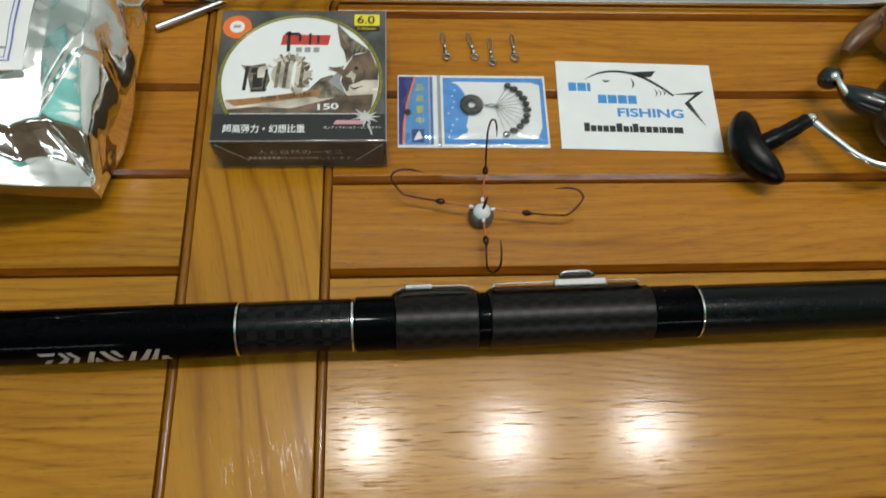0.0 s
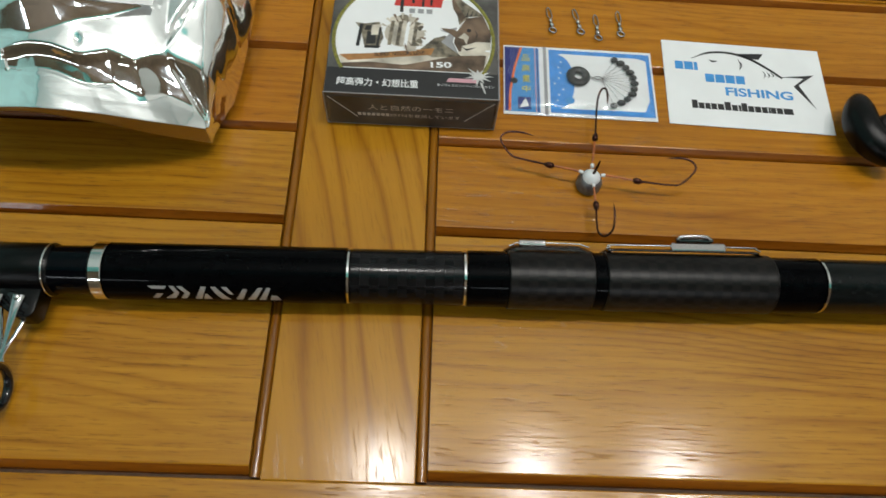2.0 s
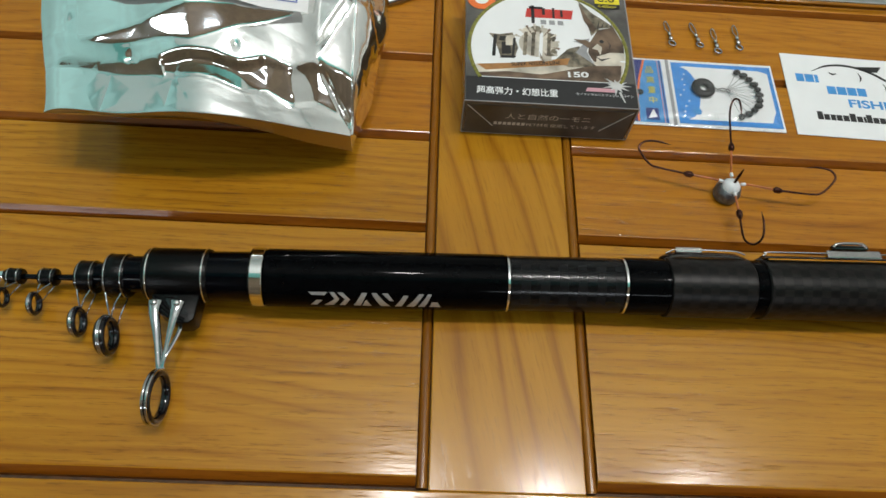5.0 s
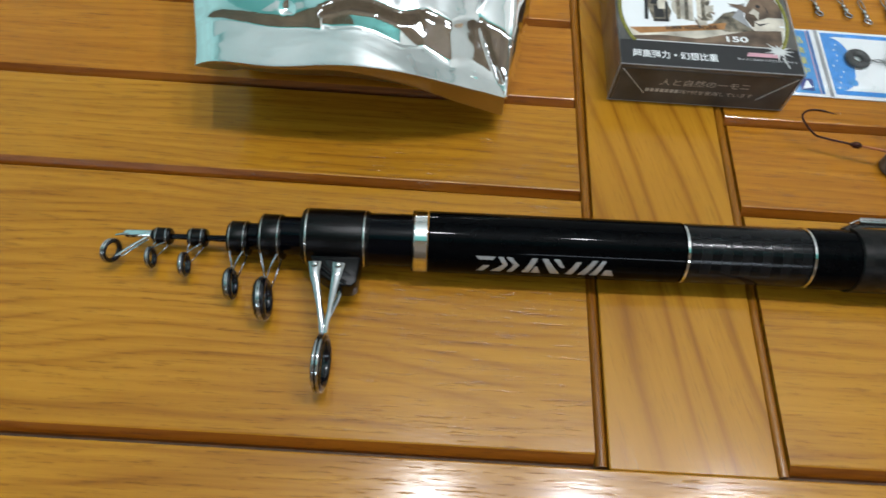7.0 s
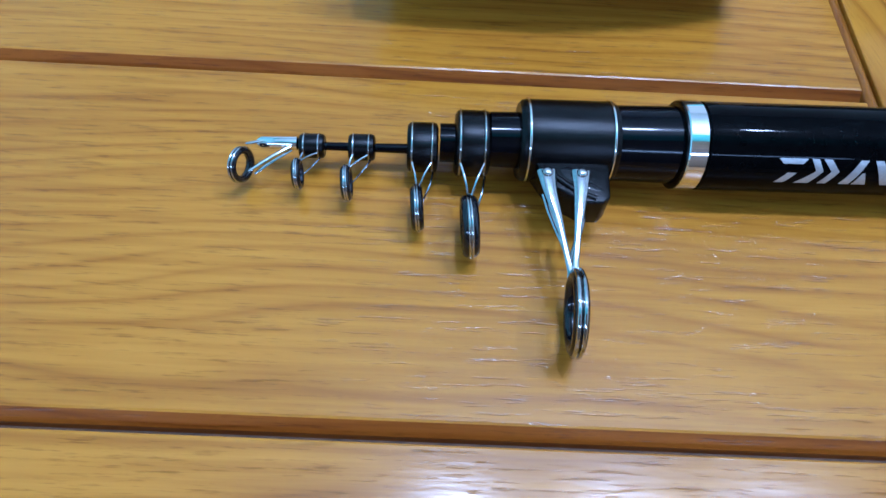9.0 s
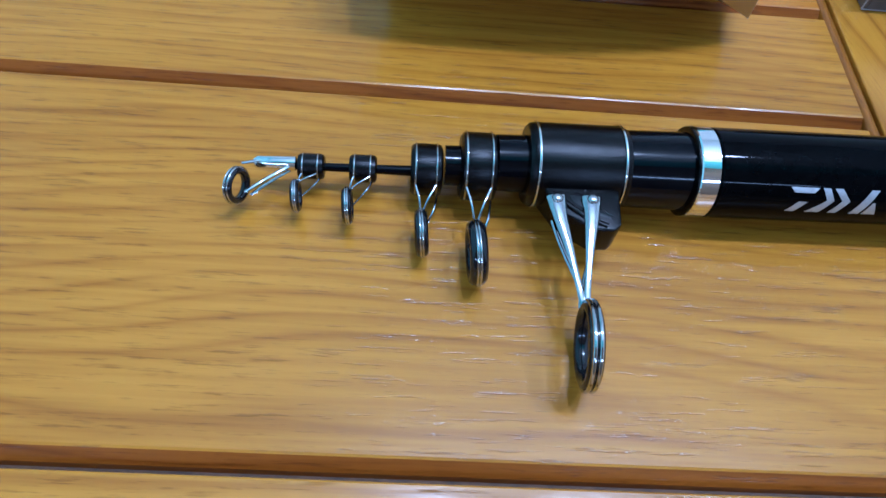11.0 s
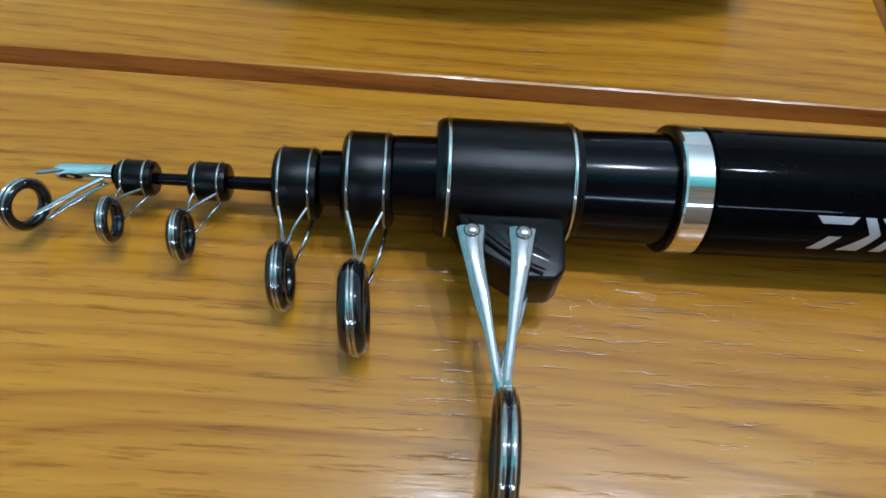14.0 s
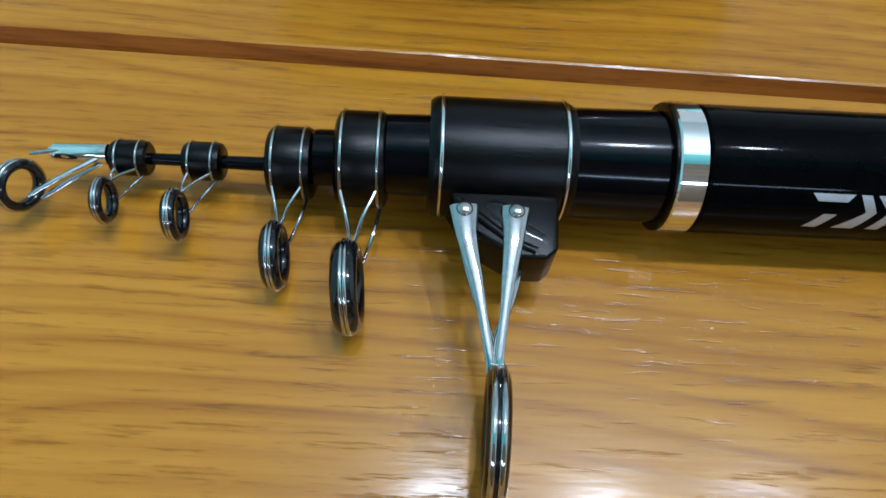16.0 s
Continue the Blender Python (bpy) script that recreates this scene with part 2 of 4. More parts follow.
BOX_FRONT = plain("smoky_box_front", (0.060, 0.062, 0.064), 0.3, coat=0.12, grain=0.45, scale=60)
LINE_GREEN = plain("olive_line", (0.20, 0.19, 0.035), 0.25, coat=0.5, grain=0.35, scale=900)
FILM = clear("clear_film", cover=0.10)
RUBBER = plain("black_rubber", (0.010, 0.010, 0.010), 0.5, grain=0.3, scale=700, bump=0.2)
HOOK_BROWN = plain("bronzed_hook_wire", (0.055, 0.018, 0.012), 0.22, 0.8, grain=0.3)
LEADER_RED = plain("red_brown_leader", (0.38, 0.10, 0.018), 0.35, coat=0.4, grain=0.3)
LEAD = plain("dull_lead", (0.17, 0.17, 0.18), 0.42, 0.6, grain=0.35, scale=500, bump=0.3)
WHITE_PLASTIC = plain("white_plastic", (0.70, 0.72, 0.74), 0.4, grain=0.06)
REEL_BLACK = plain("reel_dark_paint", (0.006, 0.006, 0.0075), 0.25, coat=0.5, grain=0.3)
REEL_WOOD = plain("brown_wood_knob", (0.16, 0.065, 0.02), 0.35, coat=0.5, grain=0.5, scale=120)
CEIL_PAINT = plain("pale_teal_ceiling_paint", (0.26, 0.72, 0.70), 0.7, grain=0.05, scale=3)
PANEL_PAINT = plain("white_reflection_panel_paint", (0.86, 0.93, 0.94), 0.6, grain=0.03, scale=3)
WHITE_WALL = plain("white_wall_paint", (0.85, 0.86, 0.85), 0.7, grain=0.04, scale=3)
WALL_PAINT = plain("pale_teal_wall_paint", (0.44, 0.76, 0.76), 0.7, grain=0.12, scale=2)
BACK_PAINT = plain("dark_reflected_wall_paint", (0.15, 0.10, 0.06), 0.5, grain=0.3, scale=4)
FLOOR_TILE = plain("brown_floor", (0.25, 0.19, 0.14), 0.3, grain=0.2, scale=6)


# ---- mesh helpers ----
def part(name, bm, material, parent=None, label=""):
    me = bpy.data.meshes.new(name)
    bm.normal_update()
    bm.to_mesh(me)
    bm.free()
    for m in material if isinstance(material, (list, tuple)) else (material,):
        me.materials.append(m)
    ob = new(name, me)
    if parent:
        ob.parent = parent
    if label:
        ob["label"] = label
    return ob


def smooth(bm, angle=40):
    for f in bm.faces:
        f.smooth = True
    for e in bm.edges:
        if len(e.link_faces) == 2 and e.calc_face_angle(0) > radians(angle):
            e.smooth = False
    return bm


def block(x0, x1, y0, y1, z0, z1, bevel=0.0, seg=2):
    bm = bmesh.new()
    bmesh.ops.create_cube(bm, size=1, matrix=Matrix.LocRotScale(((x0 + x1) / 2, (y0 + y1) / 2, (z0 + z1) / 2), None, (x1 - x0, y1 - y0, z1 - z0)))
    if bevel:
        bmesh.ops.bevel(bm, geom=bm.edges[:], offset=bevel, segments=seg, affect="EDGES", profile=0.5)
    return smooth(bm, 15)


def lathe(profile, m=None, sides=40, close=True):
    """A turned body about x from rows of (x, radius)."""
    bm = bmesh.new()
    rings = []
    for x, r in profile:
        rings.append([bm.verts.new((x, r * math.cos(a), r * math.sin(a))) for a in (2 * math.pi * k / sides for k in range(sides))])
    for a, b in zip(rings, rings[1:]):
        for k in range(sides):
            bm.faces.new((a[k], b[k], b[(k + 1) % sides], a[(k + 1) % sides]))
    if close:
        bm.faces.new(rings[0][::-1])
        bm.faces.new(rings[-1])
    bmesh.ops.recalc_face_normals(bm, faces=bm.faces[:])
    if m:
        bm.transform(m)
    return smooth(bm, 38)


def sweep(points, radius, sides=8, flat=1.0, up=(0, 0, 1), bm=None):
    """A wire or strap along points; radius may be a list; flat squeezes it along up."""
    bm = bm or bmesh.new()
    pts = [Vector(p) for p in points]
    n = len(pts)
    rad = radius if isinstance(radius, (list, tuple)) else [radius] * n
    loops, side0 = [], None
    for i, p in enumerate(pts):
        d = (pts[min(i + 1, n - 1)] - pts[max(i - 1, 0)]).normalized()
        if side0 is None:
            s = d.cross(Vector(up))
            if s.length < 1e-3:
                s = d.cross(Vector((1, 0.2, 0)))
        else:
            s = side0 - d * side0.dot(d)
        s.normalize()
        side0 = s
        w = s.cross(d)
        loops.append([bm.verts.new(p + rad[i] * (s * math.cos(a) + w * math.sin(a) * flat)) for a in (2 * math.pi * k / sides for k in range(sides))])
    for a, b in zip(loops, loops[1:]):
        for k in range(sides):
            bm.faces.new((a[k], a[(k + 1) % sides], b[(k + 1) % sides], b[k]))
    bm.faces.new(loops[0][::-1])
    bm.faces.new(loops[-1])
    bmesh.ops.recalc_face_normals(bm, faces=bm.faces[:])
    return smooth(bm, 60)


def curve_points(points, per=6):
    """Catmull-Rom through points."""
    p = [Vector(q) for q in points]
    p = [2 * p[0] - p[1]] + p + [2 * p[-1] - p[-2]]
    out = []
    for a, b, c, d in zip(p, p[1:], p[2:], p[3:]):
        for k in range(per):
            s = k / per
            out.append(0.5 * (2 * b + (c - a) * s + (2 * a - 5 * b + 4 * c - d) * s * s + (3 * b - a - 3 * c + d) * s ** 3))
    return out + [p[-2]]


def torus(center, axis, R, r, seg=40, sides=10, squash=1.0):
    q = Vector((0, 0, 1)).rotation_difference(Vector(axis)).to_matrix().to_4x4()
    bm = bmesh.new()
    rows = []
    for i in range(seg):
        a = 2 * math.pi * i / seg
        rows.append([bm.verts.new(((R + r * math.cos(b)) * math.cos(a), (R + r * math.cos(b)) * math.sin(a), r * squash * math.sin(b))) for b in (2 * math.pi * k / sides for k in range(sides))])
    for i in range(seg):
        a, b = rows[i], rows[(i + 1) % seg]
        for k in range(sides):
            bm.faces.new((a[k], b[k], b[(k + 1) % sides], a[(k + 1) % sides]))
    bm.transform(Matrix.Translation(center) @ q)
    bmesh.ops.recalc_face_normals(bm, faces=bm.faces[:])
    return smooth(bm, 80)


def ball(center, rx, ry=None, rz=None, seg=16):
    bm = bmesh.new()
    bmesh.ops.create_uvsphere(bm, u_segments=seg, v_segments=seg // 2 + 2, radius=1)
    bm.transform(Matrix.LocRotScale(center, None, (rx, ry or rx, rz or rx)))
    return smooth(bm, 80)


def flat_shape(outline, z, thick=0.00006, m=None, bm=None):
    """A printed or cut shape: an outline in x, y with a hair's thickness."""
    bm = bm or bmesh.new()
    lo = [bm.verts.new((x, y, z)) for x, y in outline]
    f = bm.faces.new(lo)
    f.normal_update()
    if f.normal.z < 0:
        f.normal_flip()
    ext = bmesh.ops.extrude_face_region(bm, geom=[f])
    bmesh.ops.translate(bm, verts=[v for v in ext["geom"] if isinstance(v, bmesh.types.BMVert)], vec=(0, 0, thick))
    bmesh.ops.recalc_face_normals(bm, faces=bm.faces[:])
    if m:
        bm.transform(m)
    return bm


def circle_outline(cx, cy, r, n=48, a0=0.0, a1=360.0):
    full = a1 - a0 >= 360
    return [(cx + r * math.cos(radians(a0 + (a1 - a0) * k / (n if full else n - 1))), cy + r * math.sin(radians(a0 + (a1 - a0) * k / (n if full else n - 1)))) for k in range(n)]


def rect(x0, y0, x1, y1, slant=0.0):
    return [(x0, y0), (x1, y0), (x1 + slant, y1), (x0 + slant, y1)]


def lettering(text, height, width, m, material, parent, name="lettering", bold=0.0, label=""):
    """Words in the built-in font, cap height and width given, lower left corner at m's origin."""
    cu = bpy.data.curves.new("letters", "FONT")
    cu.body, cu.size, cu.extrude, cu.offset = text, 1.0, 0.0, bold
    tmp = bpy.data.objects.new("letters", cu)
    scene.collection.objects.link(tmp)
    bpy.context.view_layer.update()
    me = bpy.data.meshes.new_from_object(tmp.evaluated_get(bpy.context.evaluated_depsgraph_get()))
    bpy.data.objects.remove(tmp)
    bm = bmesh.new()
    bm.from_mesh(me)
    bpy.data.meshes.remove(me)
    if not bm.verts:
        bm.free()
        return None
    xs, ys = [v.co.x for v in bm.verts], [v.co.y for v in bm.verts]
    sx, sy = width / (max(xs) - min(xs)), height / (max(ys) - min(ys))
    bm.transform(m @ Matrix.Diagonal((sx, sy, 1, 1)) @ Matrix.Translation((-min(xs), -min(ys), 0)))
    return part(name, bm, material, parent, label)


def thing(name, m, label, category, group=""):
    e = new(name)
    e.empty_display_size = 0.01
    e.matrix_world = m
    return tagged(e, label, category, group)


# ---- room ----
tagged(part("floor", block(-2.1, 2.6, -1.4, 3.4, -0.85, -0.75), FLOOR_TILE), "plain brown floor under the table", "floor", kind="structure")
tagged(part("ceiling", block(-2.1, 2.6, -1.4, 3.4, CEIL, CEIL + 0.1), CEIL_PAINT), "pale teal painted ceiling", "ceiling", kind="structure")
tagged(part("wall_north", block(-2.1, 2.6, 3.4, 3.5, -0.75, CEIL), WHITE_WALL), "plain white painted wall", "wall", kind="structure")
# unseen wall behind the camera, toned dark brown for the foil and chrome to mirror
tagged(part("wall_south", block(-2.1, 2.6, -1.5, -1.4, -0.75, CEIL), BACK_PAINT), "unseen wall behind the camera, toned dark for reflections", "wall", kind="structure")
tagged(part("wall_west", block(-2.2, -2.1, -1.4, 3.4, -0.75, CEIL), WALL_PAINT), "pale teal painted wall", "wall", kind="structure")
tagged(part("wall_east", block(2.6, 2.7, -1.4, 3.4, -0.75, CEIL), WHITE_WALL), "plain white painted wall", "wall", kind="structure")


# unseen panel, added so the foil and chrome have a bright white to mirror
tagged(part("reflection_panel", block(-2.05, 2.55, -0.45, 3.35, CEIL - 0.03, CEIL, 0.006), PANEL_PAINT), "unseen white panel added above the lamps for reflections", "ceiling panel", kind="structure")


def pendant_lamp(x, y):
    e = thing("pendant_lamp", pose(x, y, CEIL - 0.03), "small bare bulb hanging from the ceiling, lit", "lamp", "lamps in a row")
    part("ceiling_rose", lathe([(0, 0.04), (0.012, 0.038), (0.02, 0.012)], pose(0, 0, 0, 0, 90, 0), 24), WHITE_PLASTIC, e)
    part("cord", sweep([(0, 0, -0.02), (0, 0, BULB_Z - CEIL + 0.13)], 0.003, 8), WHITE_PLASTIC, e)
    part("socket", lathe([(0, 0.008), (0.004, 0.016), (0.036, 0.017), (0.04, 0.012)], pose(0, 0, BULB_Z - CEIL + 0.13, 0, 90, 0), 20), WHITE_PLASTIC, e)


for lx, ly in LAMP_SPOTS:
    pendant_lamp(lx, ly)

for tx, tl in TUBE_SPOTS:
    wall_lamp = thing("wall_lamp", pose(tx, -1.4, 0.85), "long white tube lamp on the dark wall, lit", "lamp", "tube lamps on the wall")
    part("housing", block(-tl / 2 - 0.03, tl / 2 + 0.03, 0.0, 0.045, -0.05, 0.05, 0.006), WHITE_PLASTIC, wall_lamp)

# ---- table ----
table = thing("wooden_table", pose(0, 0, 0), "golden varnished oak table of grooved planks", "table")
part("core", block(-0.8, 0.8, -0.12, 0.75, -0.03, -0.0048), GAP, table, "dark core seen in the grooves")
part("leg", block(-0.78, -0.71, -0.10, -0.03, -0.75, -0.03, 0.004), W_STILE, table)
part("leg", block(0.71, 0.78, -0.10, -0.03, -0.75, -0.03, 0.004), W_STILE, table)
part("leg", block(-0.78, -0.71, 0.66, 0.73, -0.75, -0.03, 0.004), W_STILE, table)
part("leg", block(0.71, 0.78, 0.66, 0.73, -0.75, -0.03, 0.004), W_STILE, table)


def plank(x0, x1, y0, y1, timber):
    """A board whose near edge slopes down into the groove."""
    bm = bmesh.new()
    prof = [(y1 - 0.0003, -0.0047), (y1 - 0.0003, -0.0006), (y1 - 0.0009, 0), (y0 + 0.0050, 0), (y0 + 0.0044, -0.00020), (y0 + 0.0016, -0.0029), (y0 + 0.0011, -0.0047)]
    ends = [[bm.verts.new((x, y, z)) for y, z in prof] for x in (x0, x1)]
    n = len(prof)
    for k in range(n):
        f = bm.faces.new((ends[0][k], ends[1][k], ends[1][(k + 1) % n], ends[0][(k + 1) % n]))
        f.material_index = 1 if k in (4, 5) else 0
    bm.faces.new(ends[0])
    bm.faces.new(ends[1][::-1])
    bmesh.ops.recalc_face_normals(bm, faces=bm.faces[:])
    return part("plank", smooth(bm, 12), [timber, W_BEVEL_SHADE], table)


LEFT_X, RIGHT_X = -0.1065, -0.0375
left_rows = [0.0437, 0.1532, 0.2032, 0.2532, 0.3032, 0.3532, 0.4032, 0.4532, 0.63]
right_rows = [0.0437, 0.1507, 0.1990, 0.2490, 0.3005, 0.3505, 0.4005, 0.4505, 0.63]
for a, b in zip(left_rows, left_rows[1:]):
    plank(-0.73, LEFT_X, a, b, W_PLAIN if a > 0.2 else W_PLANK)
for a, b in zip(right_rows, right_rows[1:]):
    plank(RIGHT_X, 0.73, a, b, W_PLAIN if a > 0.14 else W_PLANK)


def bead(x0, x1):
    bm = bmesh.new()
    prof = [(x0 + 0.0003, -0.0047), (x0 + 0.0004, -0.0016), (x0 + 0.0012, -0.0005), ((x0 + x1) / 2, -0.0002), (x1 - 0.0012, -0.0005), (x1 - 0.0004, -0.0016), (x1 - 0.0003, -0.0047)]
    ends = [[bm.verts.new((x, y, z)) for x, z in prof] for y in (0.0442, 0.63)]
    n = len(prof)
    for k in range(n):
        bm.faces.new((ends[0][k], ends[1][k], ends[1][(k + 1) % n], ends[0][(k + 1) % n]))
    bm.faces.new(ends[0])
    bm.faces.new(ends[1][::-1])
    bmesh.ops.recalc_face_normals(bm, faces=bm.faces[:])
    return part("bead", smooth(bm, 50), W_BEAD, table, "narrow reddish rounded bead")


bead(LEFT_X, LEFT_X + 0.0048)
bead(RIGHT_X - 0.0048, RIGHT_X)
part("stile", block(LEFT_X + 0.0048, RIGHT_X - 0.0048, 0.0432, 0.63, -0.0047, 0.0001, 0.0005), W_STILE, table)
part("rail", block(-0.8, 0.8, -0.12, 0.0432, -0.0047, 0.0, 0.0005), W_PLANK, table)
part("rail", block(-0.8, 0.8, 0.6305, 0.75, -0.0047, 0.0, 0.0005), W_PLANK, table)
part("end_rail", block(-0.8, -0.7305, 0.0435, 0.63, -0.0047, 0.0, 0.0005), W_STILE, table)
part("end_rail", block(0.7305, 0.8, 0.0435, 0.63, -0.0047, 0.0, 0.0005), W_STILE, table)

# ---- fishing rod ----
ROD_Z = 0.0127
rod = thing("fishing_rod", pose(0, 0.1251, ROD_Z, 0, 0, 1.2), "glossy black telescopic fishing rod, collapsed, with chrome guides", "fishing rod")


def rod_part(name, profile, material, label="", sides=56):
    return part(name, lathe(profile, None, sides), material, rod, label)


def cyl(x0, x1, r, lip=0.0004):
    return [(x0, r - lip), (x0 + lip, r), (x1 - lip, r), (x1, r - lip)]


rod_part("butt_blank", [(0.1255, 0.0115), (0.30, 0.0113), (0.50, 0.0110), (0.5005, 0.0106)], BLANK, "dark carbon blank with faint wrap marks")
rod_part("lacquered_section", cyl(0.1035, 0.1235, 0.0118), GLOSS_BLACK)
rod_part("grip", cyl(0.0327, 0.1035, 0.0125), GRIP, "matt grey carbon grip")
rod_part("grip_collar", cyl(0.0275, 0.0327, 0.0120), GLOSS_BLACK)
rod_part("grip", cyl(-0.0075, 0.0275, 0.0125), GRIP, "matt grey carbon grip")
rod_part("lacquered_section", cyl(-0.0245, -0.0075, 0.0118), GLOSS_BLACK)
rod_part("wrapped_section", cyl(-0.0722, -0.0262, 0.0114), WRAP, "dark thread-wrapped section")
for x in (-0.0730, -0.0255, 0.1245):
    rod_part("silver_ring", [(x - 0.0006, 0.0112), (x - 0.0004, 0.0119), (x + 0.0004, 0.0119), (x + 0.0006, 0.0112)], CHROME, "thin silver trim ring")
rod_part("front_blank", cyl(-0.1695, -0.0738, 0.0117), GLOSS_BLACK, "glossy black lacquered blank")
rod_part("metal_band", [(-0.1748, 0.0106), (-0.1748, 0.0116), (-0.1745, 0.0119), (-0.1701, 0.0119), (-0.1699, 0.0117), (-0.1699, 0.0114)], CHROME, "chrome band at the mouth of the blank")
rod_part("mouth_rim", [(-0.1756, 0.0095), (-0.1756, 0.0112), (-0.1753, 0.0116), (-0.1748, 0.0116)], SATIN_BLACK)
rod_part("inner_blank", [(-0.1920, 0.0099), (-0.1750, 0.0102)], TUBE_BLUE)
rod_part("guide_collar", [(-0.2166, 0.0078), (-0.2166, 0.0098), (-0.2158, 0.0106), (-0.2148, 0.0108), (-0.1930, 0.0108), (-0.1922, 0.0106), (-0.1914, 0.0101)], SATIN_BLACK, "matt black sleeve of the large guide")
for x in (-0.2145, -0.1932):
    part("silver_ring", torus((x, 0, 0), (1, 0, 0), 0.0109, 0.00035, 56, 8), CHROME, rod, "thin silver trim ring")
rod_part("inner_blank", [(-0.2240, 0.0072), (-0.2160, 0.0074)], TUBE_BLUE)


def sagged(ob, dz):
    """The thin sections lie low in the mouths of the thicker ones."""
    ob.data.transform(Matrix.Translation((0, 0, -dz)))
    return ob


sagged(rod_part("inner_blank", [(-0.2370, 0.0051), (-0.2320, 0.0052)], TUBE_BLUE), 0.0020)
sagged(rod_part("tip_blank", [(-0.2770, 0.0010), (-0.2550, 0.0012), (-0.2440, 0.0014)], TUBE_BLUE, sides=20), 0.0050)


def logo_stroke(xa, xb, xc, xd, a0, a1):
    """A slanted printed stroke bent round the blank: x from xa..xb at angle a0 to xc..xd at angle a1 (from the top, towards the near side)."""
    bm = bmesh.new()
    n, r = 6, 0.01177
    rows = []
    for k in range(n + 1):
        s = k / n
        a = radians(a0 + (a1 - a0) * s)
        y, z = -r * math.sin(a), r * math.cos(a)
        rows.append((bm.verts.new((xa + (xc - xa) * s - 0.001, y, z)), bm.verts.new((xb + (xd - xb) * s - 0.001, y, z))))
    for p, q in zip(rows, rows[1:]):
        bm.faces.new((p[0], q[0], q[1], p[1]))
    bmesh.ops.recalc_face_normals(bm, faces=bm.faces[:])
    part("logo_stroke", bm, SILVER_PRINT, rod)


def mark(strokes):
    """Rows of (left, right, left, right, from angle, to angle): the slanted strokes of the maker's mark, in millimetres from its left end."""
    for xa, xb, xc, xd, a0, a1 in strokes:
        logo_stroke(*(-0.1508 + 0.001 * v for v in (xa, xb, xc, xd)), a0, a1)


mark([(0.0, 7.4, 1.3, 6.4, 51, 58), (3.1, 5.5, 0.6, 3.1, 70, 86)])
mark([(8.3, 10.2, 10.2, 12.1, 51, 67), (10.2, 12.1, 5.8, 9.6, 67, 86)])
mark([(11.3, 13.4, 14.2, 16.3, 51, 67), (14.2, 16.3, 11.9, 14.1, 67, 86)])
mark([(20.9, 23.0, 17.5, 20.2, 51, 86), (22.3, 23.0, 20.9, 24.6, 68, 86)])
mark([(24.6, 26.7, 28.4, 31.9, 51, 86), (28.8, 31.1, 31.9, 33.4, 51, 69)])
mark([(37.3, 39.2, 33.8, 36.5, 55, 86), (43.4, 45.3, 38.4, 41.5, 51, 86)])
mark([(46.8, 48.4, 43.0, 45.7, 51, 86), (48.4, 50.7, 47.6, 52.2, 70, 86)])


def guide(x0, x1, rc, ring_x, dist, R, drop, wire, sag):
    """A small sliding guide: sleeve, silver whippings, legs, double wire ring and black insert. The ring hangs to the near side."""
    before = set(rod.children)
    d = Vector((0, -math.cos(radians(drop)), -math.sin(radians(drop))))
    rod_part("guide_sleeve", [(x0, rc * 0.86), (x0 + 0.0006, rc * 0.97), (x0 + 0.0014, rc), (x1 - 0.0012, rc), (x1 - 0.0004, rc * 0.95), (x1, rc * 0.8)], SATIN_BLACK, "black guide sleeve", 36)
    for x in (x0 + 0.0013, x1 - 0.0016):
        part("whipping_wire", torus((x, 0, 0), (1, 0, 0), rc + wire * 0.2, wire * 0.9, 40, 6), GUIDE_CHROME, rod)
    c = Vector((ring_x, 0, 0)) + d * dist
    axis = Vector((1, 0.06, 0.05))
    for k in (-1, 1):
        part("guide_ring_frame", torus(c + Vector((k * wire * 0.95, 0, 0)), axis, R, wire, 40, 8), GUIDE_CHROME, rod, "thin chrome ring frame")
    part("guide_ring_insert", torus(c, axis, R * 0.82, R * 0.185, 40, 10, 1.5), CERAMIC, rod, "black ceramic ring insert")
    neck = c - d * (R * 0.98)
    up = Vector((0, 0, 1))
    for x, off in ((x0 + 0.0013, 0.3), (x1 - 0.0016, 0.5)):
        start = Vector((x, 0, 0)) + d * (rc * 0.93) + up * (rc * 0.36)
        mid = start.lerp(neck, 0.55) + up * (rc * 0.1)
        part("guide_leg", sweep(curve_points([start, mid, neck + Vector((wire * (1 if x > ring_x else -1), 0, 0)), neck - (neck - c) * 0.3 + Vector((wire * (1 if x > ring_x else -1), 0, 0))], 5), wire, 8), GUIDE_CHROME, rod)
    foot = Vector((x1 - 0.0012, 0, 0)) + d * (rc * 0.97) - up * (rc * 0.30)
    part("guide_leg", sweep(curve_points([foot, foot.lerp(c, 0.4) + Vector((0.0006, 0, -wire)), c - d * (R * 0.35) - up * (R * 0.9)], 5), wire, 8), GUIDE_CHROME, rod)
    for ob in set(rod.children) - before:
        sagged(ob, sag)


guide(-0.2331, -0.2238, 0.0088, -0.2292, 0.0250, 0.0080, 4, 0.00035, 0.0020)
guide(-0.2456, -0.2374, 0.0067, -0.2425, 0.0188, 0.0060, 4, 0.00031, 0.0042)
guide(-0.2613, -0.2543, 0.0036, -0.2611, 0.0115, 0.0047, 3, 0.00027, 0.0050)
guide(-0.2744, -0.2677, 0.0033, -0.2741, 0.0092, 0.0041, 3, 0.00025, 0.0050)

